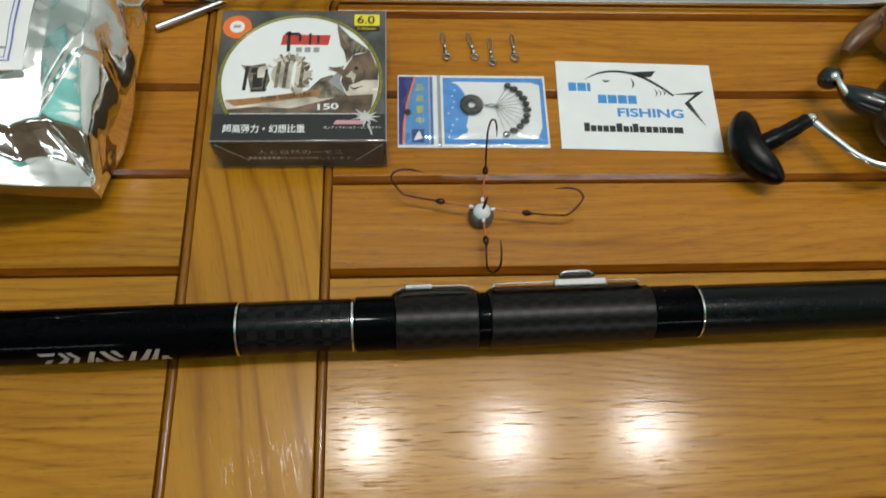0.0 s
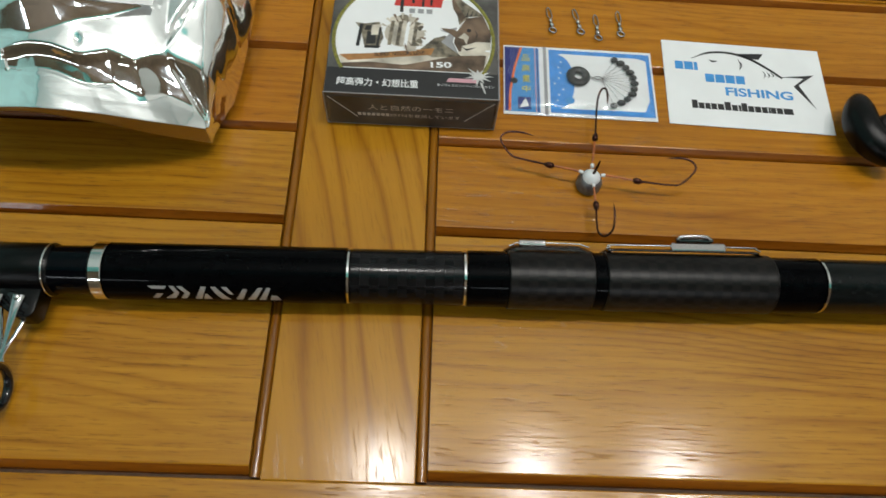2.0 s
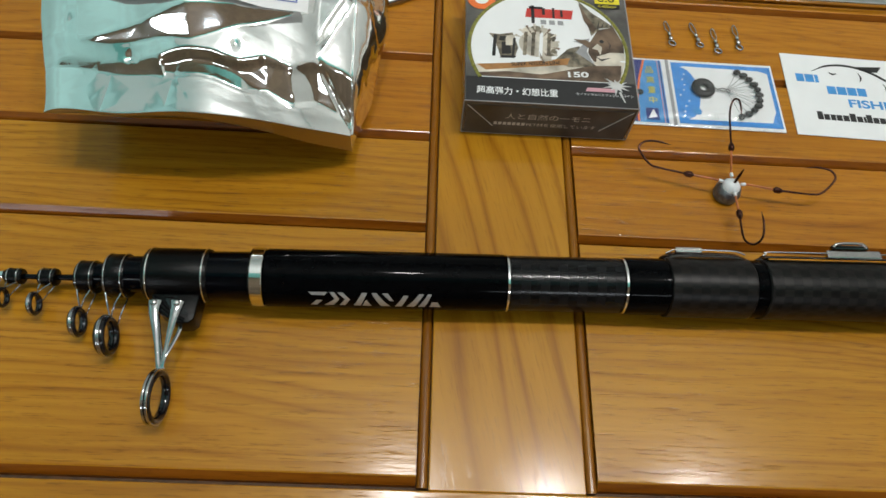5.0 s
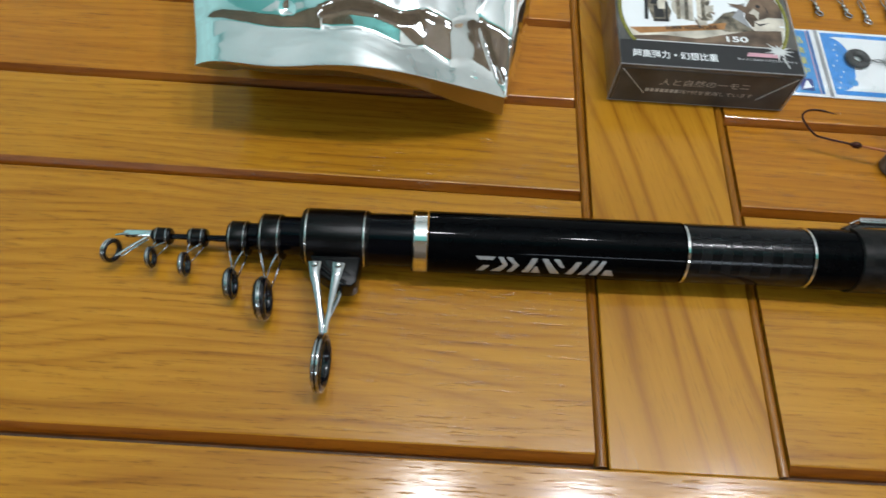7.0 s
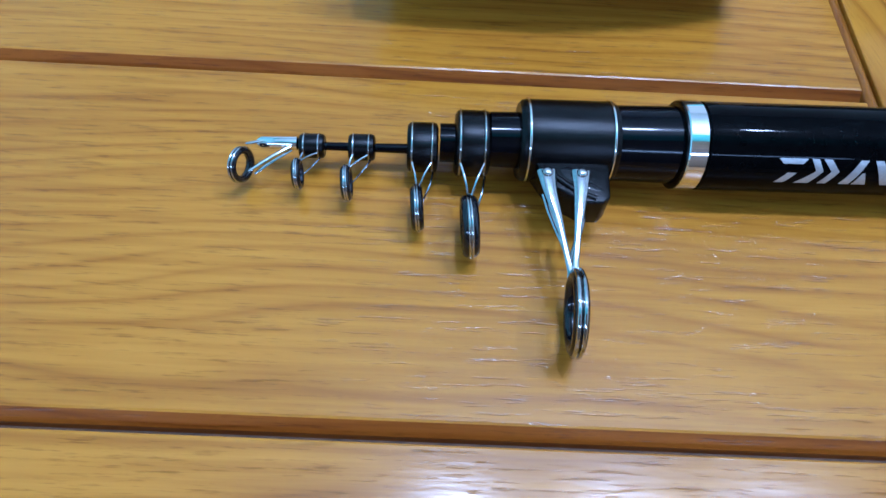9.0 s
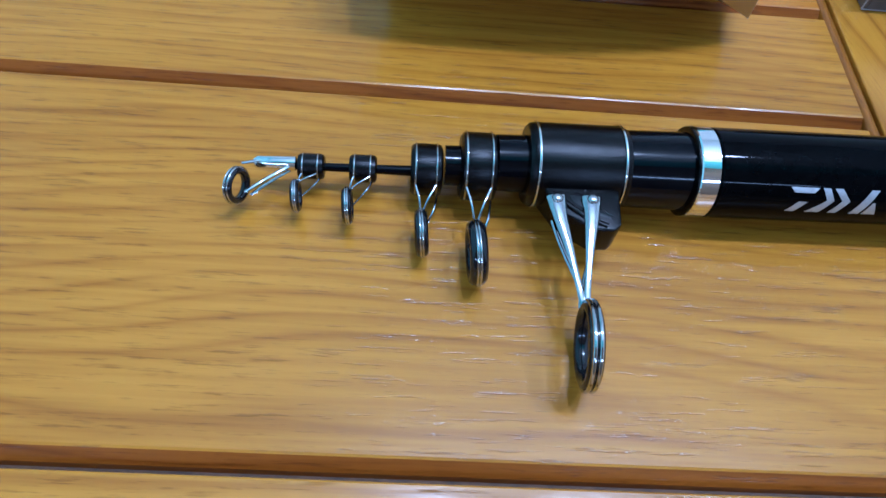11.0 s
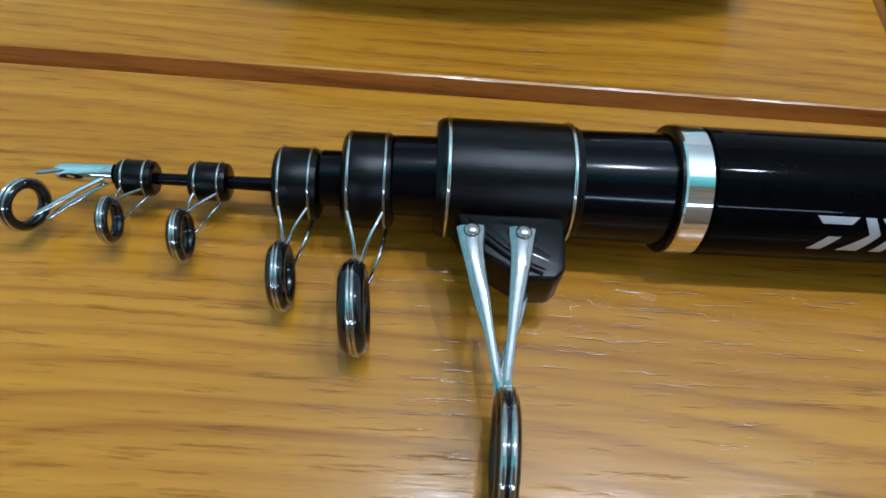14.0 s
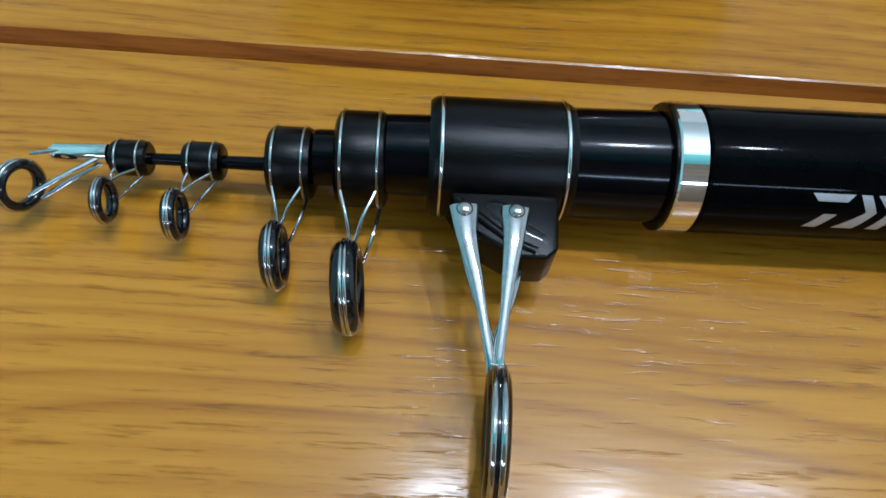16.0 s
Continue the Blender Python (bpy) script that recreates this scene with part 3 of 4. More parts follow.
# tip guide
before = set(rod.children)
tip = Vector((-0.2868, -0.0075, -0.0002))
rod_part("tip_tube", [(-0.2835, 0.0011), (-0.2825, 0.0017), (-0.2730, 0.0019), (-0.2727, 0.0012)], CHROME, "chrome tip tube", 20)
for k in (-1, 1):
    part("guide_ring_frame", torus(tip + Vector((k * 0.0004, 0, 0)), (1, -0.35, 0.25), 0.0046, 0.0003, 40, 8), GUIDE_CHROME, rod, "thin chrome ring frame")
part("guide_ring_insert", torus(tip, (1, -0.35, 0.25), 0.0038, 0.0009, 40, 10, 1.4), CERAMIC, rod, "black ceramic ring insert")
for a, b in (((-0.2745, 0.0010, 0.0008), (-0.2862, -0.0015, 0.0012)), ((-0.2745, -0.0014, 0.0006), (-0.2845, -0.0098, 0.0002)), ((-0.2745, -0.0012, -0.0012), (-0.2835, -0.0088, -0.0022))):
    part("guide_leg", sweep(curve_points([a, Vector(a).lerp(Vector(b), 0.5) + Vector((0, 0, 0.0003)), b], 4), [0.0005] * 8 + [0.00035], 8, 0.6), GUIDE_CHROME, rod)
for ob in set(rod.children) - before:
    sagged(ob, 0.0042)
    ob.data.transform(Matrix.Translation((-0.0020, 0, 0)))


# large folding guide
def bracket():
    bm = bmesh.new()
    out = [(-0.2140, -0.0080), (-0.1940, -0.0080), (-0.1948, -0.0200), (-0.1966, -0.0218), (-0.2015, -0.0218), (-0.2090, -0.0172)]
    lo = [bm.verts.new((x, y, -0.0058)) for x, y in out]
    f = bm.faces.new(lo)
    ext = bmesh.ops.extrude_face_region(bm, geom=[f])
    bmesh.ops.translate(bm, verts=[v for v in ext["geom"] if isinstance(v, bmesh.types.BMVert)], vec=(0, 0, 0.0095))
    bmesh.ops.bevel(bm, geom=[e for e in bm.edges], offset=0.0007, segments=3, affect="EDGES", profile=0.5)
    bmesh.ops.recalc_face_normals(bm, faces=bm.faces[:])
    return smooth(bm, 40)


foot = part("guide_bracket", bracket(), SATIN_BLACK, rod, "black plastic guide bracket")
part("bracket_slot", sweep(curve_points([(-0.2072, -0.0118, 0.0034), (-0.2045, -0.0130, 0.0034), (-0.2010, -0.0160, 0.0034), (-0.1972, -0.0180, 0.0034)], 4), [0.0006, 0.0011, 0.0016, 0.0019, 0.0021, 0.0021, 0.0020, 0.0018, 0.0016, 0.0015, 0.0014, 0.0013, 0.0012], 10, 0.3), CERAMIC, foot)
part("bracket_web", sweep(curve_points([(-0.2112, -0.0115, 0.0036), (-0.2075, -0.0150, 0.0039), (-0.2030, -0.0185, 0.0038), (-0.1985, -0.0206, 0.0036)], 4), 0.0008, 8, 0.8), SATIN_BLACK, foot)
RING = Vector((-0.2050, -0.0492, -0.0016))
NECK = Vector((-0.2052, -0.0380, 0.0002))
for k, rx in enumerate((-0.2104, -0.2018)):
    top = Vector((rx, -0.0142, 0.0046))
    s = -1 if k == 0 else 1
    strap = curve_points([top + Vector((0, 0.0010, 0)), top + Vector((-s * 0.0004, -0.004, -0.0002)), top.lerp(NECK, 0.55) + Vector((s * 0.0004, 0, 0.0004)), NECK + Vector((s * 0.0007, 0, 0)), RING + Vector((s * 0.0006, 0.0085, 0.0006))], 6)
    n = len(strap)
    part("guide_strap", sweep(strap, [0.0025 - 0.0017 * min(1, i / (n * 0.55)) for i in range(n)], 10, 0.42), STRAP_STEEL, rod, "flat polished steel strap")
    part("rivet", ball(top + Vector((0, 0, 0.0009)), 0.0014, 0.0014, 0.0008), STEEL, rod)
    low = curve_points([(rx + 0.0001 + 0.0010 * k, -0.0165, -0.0010), (rx + 0.0018 - k * 0.0013, -0.024, -0.0014), NECK + Vector((s * 0.0004, 0.003, -0.0012)), RING + Vector((s * 0.0004, 0.0096, -0.0008))], 6)
    part("guide_strap", sweep(low, 0.00075, 10, 0.5), STRAP_STEEL, rod, "flat polished steel strap")
for k in (-1, 1):
    part("guide_ring_frame", torus(RING + Vector((k * 0.0007, 0, 0)), (1, -0.05, 0.06), 0.0101, 0.00052, 56, 8), GUIDE_CHROME, rod, "thin chrome ring frame")
part("guide_ring_insert", torus(RING, (1, -0.05, 0.06), 0.0087, 0.0014, 56, 12, 1.3), CERAMIC, rod, "black ceramic ring insert")
part("sleeve_mark", flat_shape(rect(-0.2060, -0.0012, -0.2008, 0.0002), 0.0107), SATIN_BLACK, rod)

# reel seat plates on the far side of the grip
def seat_plate(x0, x1):
    pts = curve_points([(x0, 0.0095, 0.0062), (x0 + 0.003, 0.0108, 0.0068), (x0 + 0.007, 0.0116, 0.0072), (x1 - 0.009, 0.0116, 0.0072), (x1 - 0.004, 0.0110, 0.0068), (x1, 0.0095, 0.0060)], 6)
    plate = part("reel_seat_plate", sweep(pts, 0.0028, 12, 0.2, (0, 0.9, 1)), DARK_STEEL, rod, "bent dark steel reel seat plate")
    rim = [Vector(p) + Vector((0, 0.0016, 0.0012)) for p in pts[3:-3]]
    part("plate_rim", sweep(rim, 0.00035, 8), STEEL, plate, "bright rolled steel rim")
    return plate


seat = seat_plate(-0.0085, 0.0285)
part("plate_edge", block(-0.0030, 0.0085, 0.0122, 0.0146, 0.0070, 0.0086, 0.0006), STEEL, seat)
seat = seat_plate(0.0325, 0.1020)
slide = part("reel_clamp", block(0.0615, 0.0850, 0.0110, 0.0150, 0.0064, 0.0088, 0.0008), STEEL, seat, "sliding steel reel clamp")
part("clamp_lip", block(0.0640, 0.0800, 0.0152, 0.0172, 0.0070, 0.0092, 0.0007), DARK_STEEL, slide)
part("clamp_lever", sweep(curve_points([(0.0645, 0.0158, 0.0094), (0.0665, 0.0170, 0.0102), (0.0760, 0.0172, 0.0102), (0.0785, 0.0160, 0.0094)], 5), 0.0007, 8), STEEL, slide)

# ---- foil bag ----
def glide(x, stops):
    """A smooth curve through stops of (x, value)."""
    for (xa, va), (xb, vb) in zip(stops, stops[1:]):
        if x <= xb:
            s = min(1.0, max(0.0, (x - xa) / (xb - xa)))
            return va + (vb - va) * s * s * (3 - 2 * s)
    return stops[-1][1]


def bag_span(y):
    """Left edge and right seam of the upper sheet at depth y."""
    s = min(1.0, max(0.0, (y - 0.181) / 0.05))
    return -0.2640 - 0.0085 * s, -0.1412


def bag_edge(u):
    """Depth and height of the free front edge across the bag."""
    y = 0.1780 + 0.0020 * max(0.0, 1 - 2 * u) ** 2 + 0.0095 * max(0.0, 2 * u - 1) ** 2 + 0.0007 * math.sin(19 * u) * (1 - u)
    z = 0.0440 - (0.0060 * (1 - 2 * u) ** 1.3 + 0.0015 * max(0.0, 1 - u / 0.06) ** 2 if u < 0.5 else 0.0235 * (2 * u - 1) ** 1.9) + 0.0006 * math.sin(13 * u + 0.6)
    return y, z


def facets(x, y, size, seed):
    """Height of a crumpled sheet: flat triangles between uneven knots, from 0 to 1."""
    a, b = x / size, y / size
    i, j = math.floor(a), math.floor(b)
    s, t = a - i, b - j

    def knot(p, q):
        return noise.cell(Vector((p * 1.37 + 0.21, q * 1.73 + 0.47, seed * 3.1 + 0.5)))

    if s + t < 1:
        return knot(i, j) * (1 - s - t) + knot(i + 1, j) * s + knot(i, j + 1) * t
    return knot(i + 1, j + 1) * (s + t - 1) + knot(i, j + 1) * (1 - s) + knot(i + 1, j) * (1 - t)


def kink(x, h=0.00035):
    """Zero below, x above, with a small radius at the crease."""
    return 0.0 if x <= -h else x if x >= h else (x + h) ** 2 / (4 * h)


BAG_FLAP = [(0.0, 0.0185), (0.35, 0.0165), (0.50, 0.0148), (0.66, 0.0110), (0.85, 0.0120), (1.0, 0.0070)]
BAG_FOLD = [(0.0, 0.0002), (0.10, 0.0028), (0.28, 0.0032), (0.50, 0.0084), (0.66, 0.0096), (0.86, 0.0125), (1.0, 0.0130)]
BAG_BAND = [(0.0, 0.0100), (0.12, 0.0082), (0.35, 0.0058), (0.50, 0.0012), (0.66, 0.0), (1.0, 0.0)]


def bag_top(x, y):
    x0, x1 = bag_span(y)
    u = min(1, max(0, (x - x0) / (x1 - x0)))
    ye, ze = bag_edge(u)
    t = max(0.0, y - ye)
    fall = min(1.0, max(0.0, (0.42 - y) / 0.05))

    def rise(a, w, slope):
        return slope * (kink(t - a) - kink(t - a - w))

    # flap, upright fold, teal-lit band that tapers off, shoulder, then the V-shaped bulge of the filling under the label
    flap = glide(u, BAG_FLAP) + 0.0034 * (facets(u * 0.124, 0.01, 0.010, 8) - 0.5) * min(1.0, max(0.0, u - 0.3) * 3)
    fold = glide(u, BAG_FOLD)
    band = glide(u, BAG_BAND)
    z = ze + rise(0.0006, flap, 0.22) + rise(flap, fold, 1.05) + rise(flap + fold, band, 0.62)
    a = flap + fold + band
    z += rise(a, 0.030, 0.25) + rise(a + 0.030, 0.03, 0.06)
    v = abs(u - 0.5)
    z += rise(0.0270 + (0.0 if u < 0.5 else 0.050) * v, max(0.0, 0.0085 - 0.023 * v), 1.0)
    # creases that run from one pinched point to the corner and to the seam
    w = (u - 0.885) * 0.123
    if w > 0:
        low, high = 0.0255 - 1.45 * w, 0.0255 + 1.7 * w
        span = min(1.0, w / 0.004)
        z -= span * 0.0022 * max(0.0, 1 - abs(t - low) / 0.0024)
        z -= span * 0.65 * (kink(t - high) - kink(t - high - 0.0050)) - span * 0.65 * (kink(t - high - 0.0050) - kink(t - high - 0.0100))
        z += 0.22 * (kink(t - low) - kink(t - high)) - 0.06 * w
    # a small dart in the band and a dent in the shoulder
    z -= 0.0016 * max(0.0, 1 - abs(u - 0.30) / 0.024) * max(0.0, 1 - abs(t - a + 0.0035 + 0.06 * abs(u - 0.30)) / 0.0022)
    z -= 0.0012 * max(0.0, 1 - abs(u - 0.64) / 0.018) * max(0.0, 1 - abs(t - a - 0.006) / 0.004)
    folded = 1.0 if flap < t < flap + fold and u > 0.40 else 0.0
    crumple = 0.0040 * (facets(x * 0.5 + y * 0.25, y - x * 0.1, 0.019, 1) - 0.5) + 0.0017 * (facets(x * 0.7 - y * 0.5, y + x * 0.2, 0.0085, 2) - 0.5)
    amount = 0.09 + 0.32 * min(1.0, max(0.0, (u - 0.45) / 0.3)) + 0.55 * folded * min(1.0, (t - flap) / 0.002, (flap + fold - t) / 0.002)
    return max(0.004, (z + crumple * amount * min(1.0, 0.3 + t / 0.01)) * (0.15 + 0.85 * fall))


def bag_low(u, y):
    """The lower sheet: its front lip hangs below the edge, more and more towards the tip."""
    ye, ze = bag_edge(u)
    s = min(1.0, max(0.0, (y - ye) / 0.042))
    gape = 0.0105 * max(0.0, (u - 0.26) / 0.74) ** 0.9 + 0.0008 * math.sin(9 * u)
    return max(0.0006, (ze - 0.0006 - max(0.0, gape)) * (1 - s) ** 1.5)


def foil_bag():
    bm = bmesh.new()
    nu, nv, ng = 200, 230, 14
    top, low = [], []
    for j in range(nv + 1):
        rt, rl = [], []
        for i in range(nu + 1):
            u = i / nu
            ye, ze = bag_edge(u)
            y = ye + (0.425 - ye) * (j / nv) ** 1.7
            x0, x1 = bag_span(y)
            x = x0 + (x1 - x0) * u
            zt = bag_top(x, y) if j else ze
            zl = min(bag_low(u, y), zt - 0.0003)
            wob = 0.0007 * noise.noise(Vector((u * 14, y * 60, 7))) if i in (0, nu) else 0
            rt.append(bm.verts.new((x + wob, y, zt)))
            tuck = 0.012 * max(0.0, 1 - u / 0.15) * min(1.0, (y - ye) / 0.02)
            rl.append(bm.verts.new((x + wob * 0.4 + tuck, y, zl)))
        top.append(rt)
        low.append(rl)
    # crumpled gusset between the seam and the lower sheet
    side = []
    for j in range(nv + 1):
        p, q = top[j][nu].co, low[j][nu].co
        grow = min(1.0, max(0.0, (p.y - 0.190) / 0.022))
        row = [top[j][nu]]
        for k in range(1, ng):
            f = k / ng
            c = p.lerp(q, f)
            out = 0.0105 * math.sin(math.pi * min(1.0, f * 0.95)) ** 0.7 * grow
            out += (0.0060 * (facets(c.y * 0.8 + f * 0.012, f * 0.04 + c.y * 0.3, 0.019, 5) - 0.5) + 0.0016 * (facets(c.y + f * 0.02, f * 0.04 - c.y * 0.4, 0.0085, 6) - 0.5)) * min(1.0, 2.5 * f, 2.5 * (1 - f)) * (0.25 + 0.75 * grow)
            row.append(bm.verts.new((c.x + out, c.y, c.z)))
        side.append(row + [low[j][nu]])
    for j in range(nv):
        for i in range(nu):
            bm.faces.new((top[j][i], top[j][i + 1], top[j + 1][i + 1], top[j + 1][i]))
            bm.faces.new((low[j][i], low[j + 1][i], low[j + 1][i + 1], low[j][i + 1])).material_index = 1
        bm.faces.new((top[j][0], top[j + 1][0], low[j + 1][0], low[j][0]))
        for k in range(ng):
            bm.faces.new((side[j][k], side[j][k + 1], side[j + 1][k + 1], side[j + 1][k]))
    for i in range(nu):
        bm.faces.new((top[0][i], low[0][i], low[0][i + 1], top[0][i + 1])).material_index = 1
        bm.faces.new((top[nv][i], top[nv][i + 1], low[nv][i + 1], low[nv][i]))
    bm.faces.new(side[0][::-1])
    bm.faces.new(side[nv])
    bmesh.ops.recalc_face_normals(bm, faces=bm.faces[:])
    return smooth(bm, 50)


bag = thing("foil_bag", pose(0, 0, 0), "crumpled silver foil bait bag with a white label", "bag")
part("pouch", foil_bag(), [FOIL, FOIL_SHADED], bag)
seam_line = [(bag_span(y)[1] + 0.0003, y, bag_top(bag_span(y)[1], y)) for y in (0.1885 + 0.0028 * k for k in range(60))]
part("seam", sweep(seam_line, 0.0006, 6), FOIL, bag, "bright pressed side seam")


def label_z(x, y):
    """The sticker bridges the wrinkles below it."""
    return max(bag_top(x + dx, y + dy) for dx in (-0.004, 0, 0.004) for dy in (-0.004, 0, 0.004)) + 0.0012


def draped(x0, y0, x1, y1, lift, nx=24, ny=20):
    bm = bmesh.new()
    g = []
    for j in range(ny + 1):
        row = []
        for i in range(nx + 1):
            x, y = x0 + (x1 - x0) * i / nx, y0 + (y1 - y0) * j / ny
            # the near edge is dented in by the crease below it
            y += 0.0085 * ((x + 0.2035) / 0.0435) ** 2 * max(0.0, (0.275 - y) / 0.06)
            row.append(bm.verts.new((x, y, label_z(x, y) + lift)))
        g.append(row)
    for j in range(ny):
        for i in range(nx):
            bm.faces.new((g[j][i], g[j][i + 1], g[j + 1][i + 1], g[j + 1][i]))
    return smooth(bm, 80)


LX0, LX1, LY0, LY1 = -0.2470, -0.1600, 0.2155, 0.310
sticker = part("label", draped(LX0, LY0, LX1, LY1, 0, 32, 36), PAPER, bag, "white paper label with a blue double border")
for a, w in ((0.0042, 0.0006), (0.0058, 0.0003)):
    part("border_line", draped(LX0 + a, LY0 + a, LX1 - a, LY0 + a + w, 0.0003, 32, 1), INK_BORDER, sticker)
    part("border_line", draped(LX0 + a, LY1 - a - w, LX1 - a, LY1 - a, 0.0003, 32, 1), INK_BORDER, sticker)
    part("border_line", draped(LX0 + a, LY0 + a, LX0 + a + w, LY1 - a, 0.0003, 1, 36), INK_BORDER, sticker)
    part("border_line", draped(LX1 - a - w, LY0 + a, LX1 - a, LY1 - a, 0.0003, 1, 36), INK_BORDER, sticker)
for y, h, xa, xb in ((0.2340, 0.0012, -0.228, -0.166), (0.2375, 0.0012, -0.212, -0.180), (0.2415, 0.0019, -0.198, -0.172), (0.2510, 0.003, -0.224, -0.170), (0.2590, 0.003, -0.220, -0.174), (0.2690, 0.005, -0.214, -0.178)):
    x = xa
    while x < xb:
        w = 0.003 + 0.004 * random.random()
        part("print_bar", draped(x, y - 0.008, min(x + w, xb), y - 0.008 + h, 0.0003, 3, 1), INK_GREY if h < 0.0015 else INK_NAVY, sticker)
        x += w + 0.0013
words = lettering("SẢN XUẤT TẠI", 0.0020, 0.022, pose(-0.2215, 0.2335, 0), INK_NAVY, sticker)
if words:
    for v in words.data.vertices:
        v.co.z = label_z(v.co.x, v.co.y) + 0.0004

# ---- line box ----
BOX_H = 0.0235
BX0, BX1, BY0, BY1 = -0.0915, -0.0110, 0.2090, 0.2845
box = thing("line_box", pose(0, 0, 0), "smoky plastic fishing line box with a round printed spool", "box")
part("case", block(BX0, BX1, BY0, BY1, 0, BOX_H, 0.0009, 3), BOX_DARK, box)
T = BOX_H
CX, CY, CR = -0.0515, 0.2425, 0.0375
BAND = 0.2235
cut = math.degrees(math.asin((BAND - CY) / CR))
disc = circle_outline(CX, CY, CR, 60, cut, 180 - cut)
spool = part("spool_label", flat_shape(disc, T), PAPER, box, "round white printed spool label")
rim = [(CX + (CR + 0.0005) * math.cos(radians(cut + (180 - 2 * cut) * k / 59)), CY + (CR + 0.0005) * math.sin(radians(cut + (180 - 2 * cut) * k / 59)), T + 0.0002) for k in range(60)]
part("line_rim", sweep(rim, 0.0009, 8, 0.5), LINE_GREEN, box, "olive green line round the spool")


def printed(outline, lift, material, parent=None, name="print"):
    return part(name, flat_shape(outline, T + 0.0001 * lift), material, parent or spool)


def art(points, lift, material):
    printed([(CX + x, CY + y) for x, y in points], lift, material)


# artwork: a reel drawing, a fish, a shaded ground, a banner
art([(-0.035, -0.012), (-0.010, -0.0108), (0.012, -0.0085), (0.030, -0.005), (0.0365, -0.006), (0.0335, -0.0165), (-0.032, -0.0185)], 0.8, ART_PALE)
art([(-0.008, -0.0165), (0.012, -0.013), (0.033, -0.010), (0.0330, -0.0170), (0.0320, -0.0185), (-0.014, -0.0185)], 1.0, ART_GREY)
art([(-0.0345, -0.0115), (-0.018, -0.0098), (0.0100, -0.0050), (0.0085, -0.0092), (-0.030, -0.0148)], 1.2, INK_TAN)
art([(-0.023, -0.007), (-0.0255, 0.004), (-0.0285, 0.0085), (-0.0235, 0.0080), (-0.017, 0.0095), (-0.0145, 0.0), (-0.0165, -0.0065)], 1.4, ART_GREY)
art([(-0.0225, -0.0045), (-0.0225, 0.003), (-0.0185, 0.0035), (-0.0180, -0.004)], 1.6, INK_BLACK)
art([(-0.0205, 0.001), (-0.0205, 0.0072), (-0.0160, 0.0080), (-0.0160, 0.0015)], 1.8, ART_PALE)
for k in range(7):
    a = radians(-60 + 30 * k)
    cx, cy = -0.0055 + 0.0078 * math.cos(a), 0.0030 + 0.0092 * math.sin(a)
    art(circle_outline(cx, cy, 0.0030, 7), 1.4 + 0.02 * k, ART_GREY if k % 2 else ART_PALE)
art(circle_outline(-0.0060, 0.0030, 0.0082, 20), 1.7, ART_PALE)
for k in range(4):
    art(rect(-0.0125 + 0.0038 * k, -0.0045, -0.0108 + 0.0038 * k, 0.0105, 0.0012), 1.9, ART_GREY if k != 2 else PAPER)
art([(0.0165, 0.0335), (0.0200, 0.0185), (0.0215, 0.0100), (0.0260, 0.0155), (0.0335, 0.0165), (0.0290, 0.0205), (0.0230, 0.0255)], 1.2, ART_GREY)
art([(0.0125, 0.0060), (0.0205, 0.0085), (0.0185, -0.0005), (0.0215, -0.0080), (0.0130, -0.001), (0.0170, 0.0045)], 1.1, INK_GREY)
art([(0.0205, 0.0060), (0.0250, 0.0145), (0.0330, 0.0165), (0.0368, 0.0060), (0.0366, -0.0035), (0.0300, -0.0045), (0.0215, -0.0065), (0.0190, -0.001)], 1.4, ART_BROWN)
art([(0.0230, -0.0030), (0.0300, 0.0), (0.0366, 0.0), (0.0366, -0.0045), (0.0300, -0.0055), (0.0225, -0.0072)], 1.7, ART_PALE)
art([(0.0285, -0.0068), (0.0350, -0.0005), (0.0335, -0.0080), (0.0310, -0.0075)], 1.9, ART_PALE)
# finer drawing: the ground's shade, the reel's teeth, the fish's fins, gill and mouth
art([(-0.0335, -0.0165), (-0.020, -0.0150), (-0.004, -0.0160), (0.010, -0.0120), (0.020, -0.0090), (0.0345, -0.0080), (0.0330, -0.0186), (-0.0322, -0.0186)], 1.05, ART_BROWN)
art([(0.0095, 0.0010), (0.0150, 0.0030), (0.0185, -0.0050), (0.0230, -0.0095), (0.0090, -0.0105), (0.0020, -0.0075)], 1.02, ART_GREY)
for k in range(12):
    a = radians(-75 + 21 * k)
    ca, sa = math.cos(a), math.sin(a)
    art([(-0.0055 + 0.0075 * ca, 0.0030 + 0.0088 * sa), (-0.0055 + 0.0112 * ca - 0.0008 * sa, 0.0030 + 0.0128 * sa + 0.0008 * ca), (-0.0055 + 0.0112 * ca + 0.0006 * sa, 0.0030 + 0.0128 * sa - 0.0006 * ca)], 2.0 + 0.02 * k, ART_PALE if k % 3 else ART_BROWN)
    art([(-0.0055 + 0.0045 * ca, 0.0030 + 0.0055 * sa), (-0.0055 + 0.0078 * ca - 0.0005 * sa, 0.0030 + 0.0092 * sa), (-0.0055 + 0.0076 * ca + 0.0005 * sa, 0.0030 + 0.0090 * sa)], 2.3 + 0.02 * k, ART_BROWN)
for x, y, w, h in ((-0.0272, -0.0060, 0.0016, 0.0135), (-0.0240, 0.0040, 0.0030, 0.0028), (-0.0178, -0.0055, 0.0012, 0.0115), (-0.0235, -0.0068, 0.0070, 0.0014)):
    art(rect(x, y, x + w, y + h, 0.0010), 2.6, INK_BLACK)
art([(0.0125, 0.0075), (0.0185, 0.0072), (0.0222, 0.0048), (0.0205, 0.0012), (0.0178, 0.0038)], 2.2, ART_BROWN)
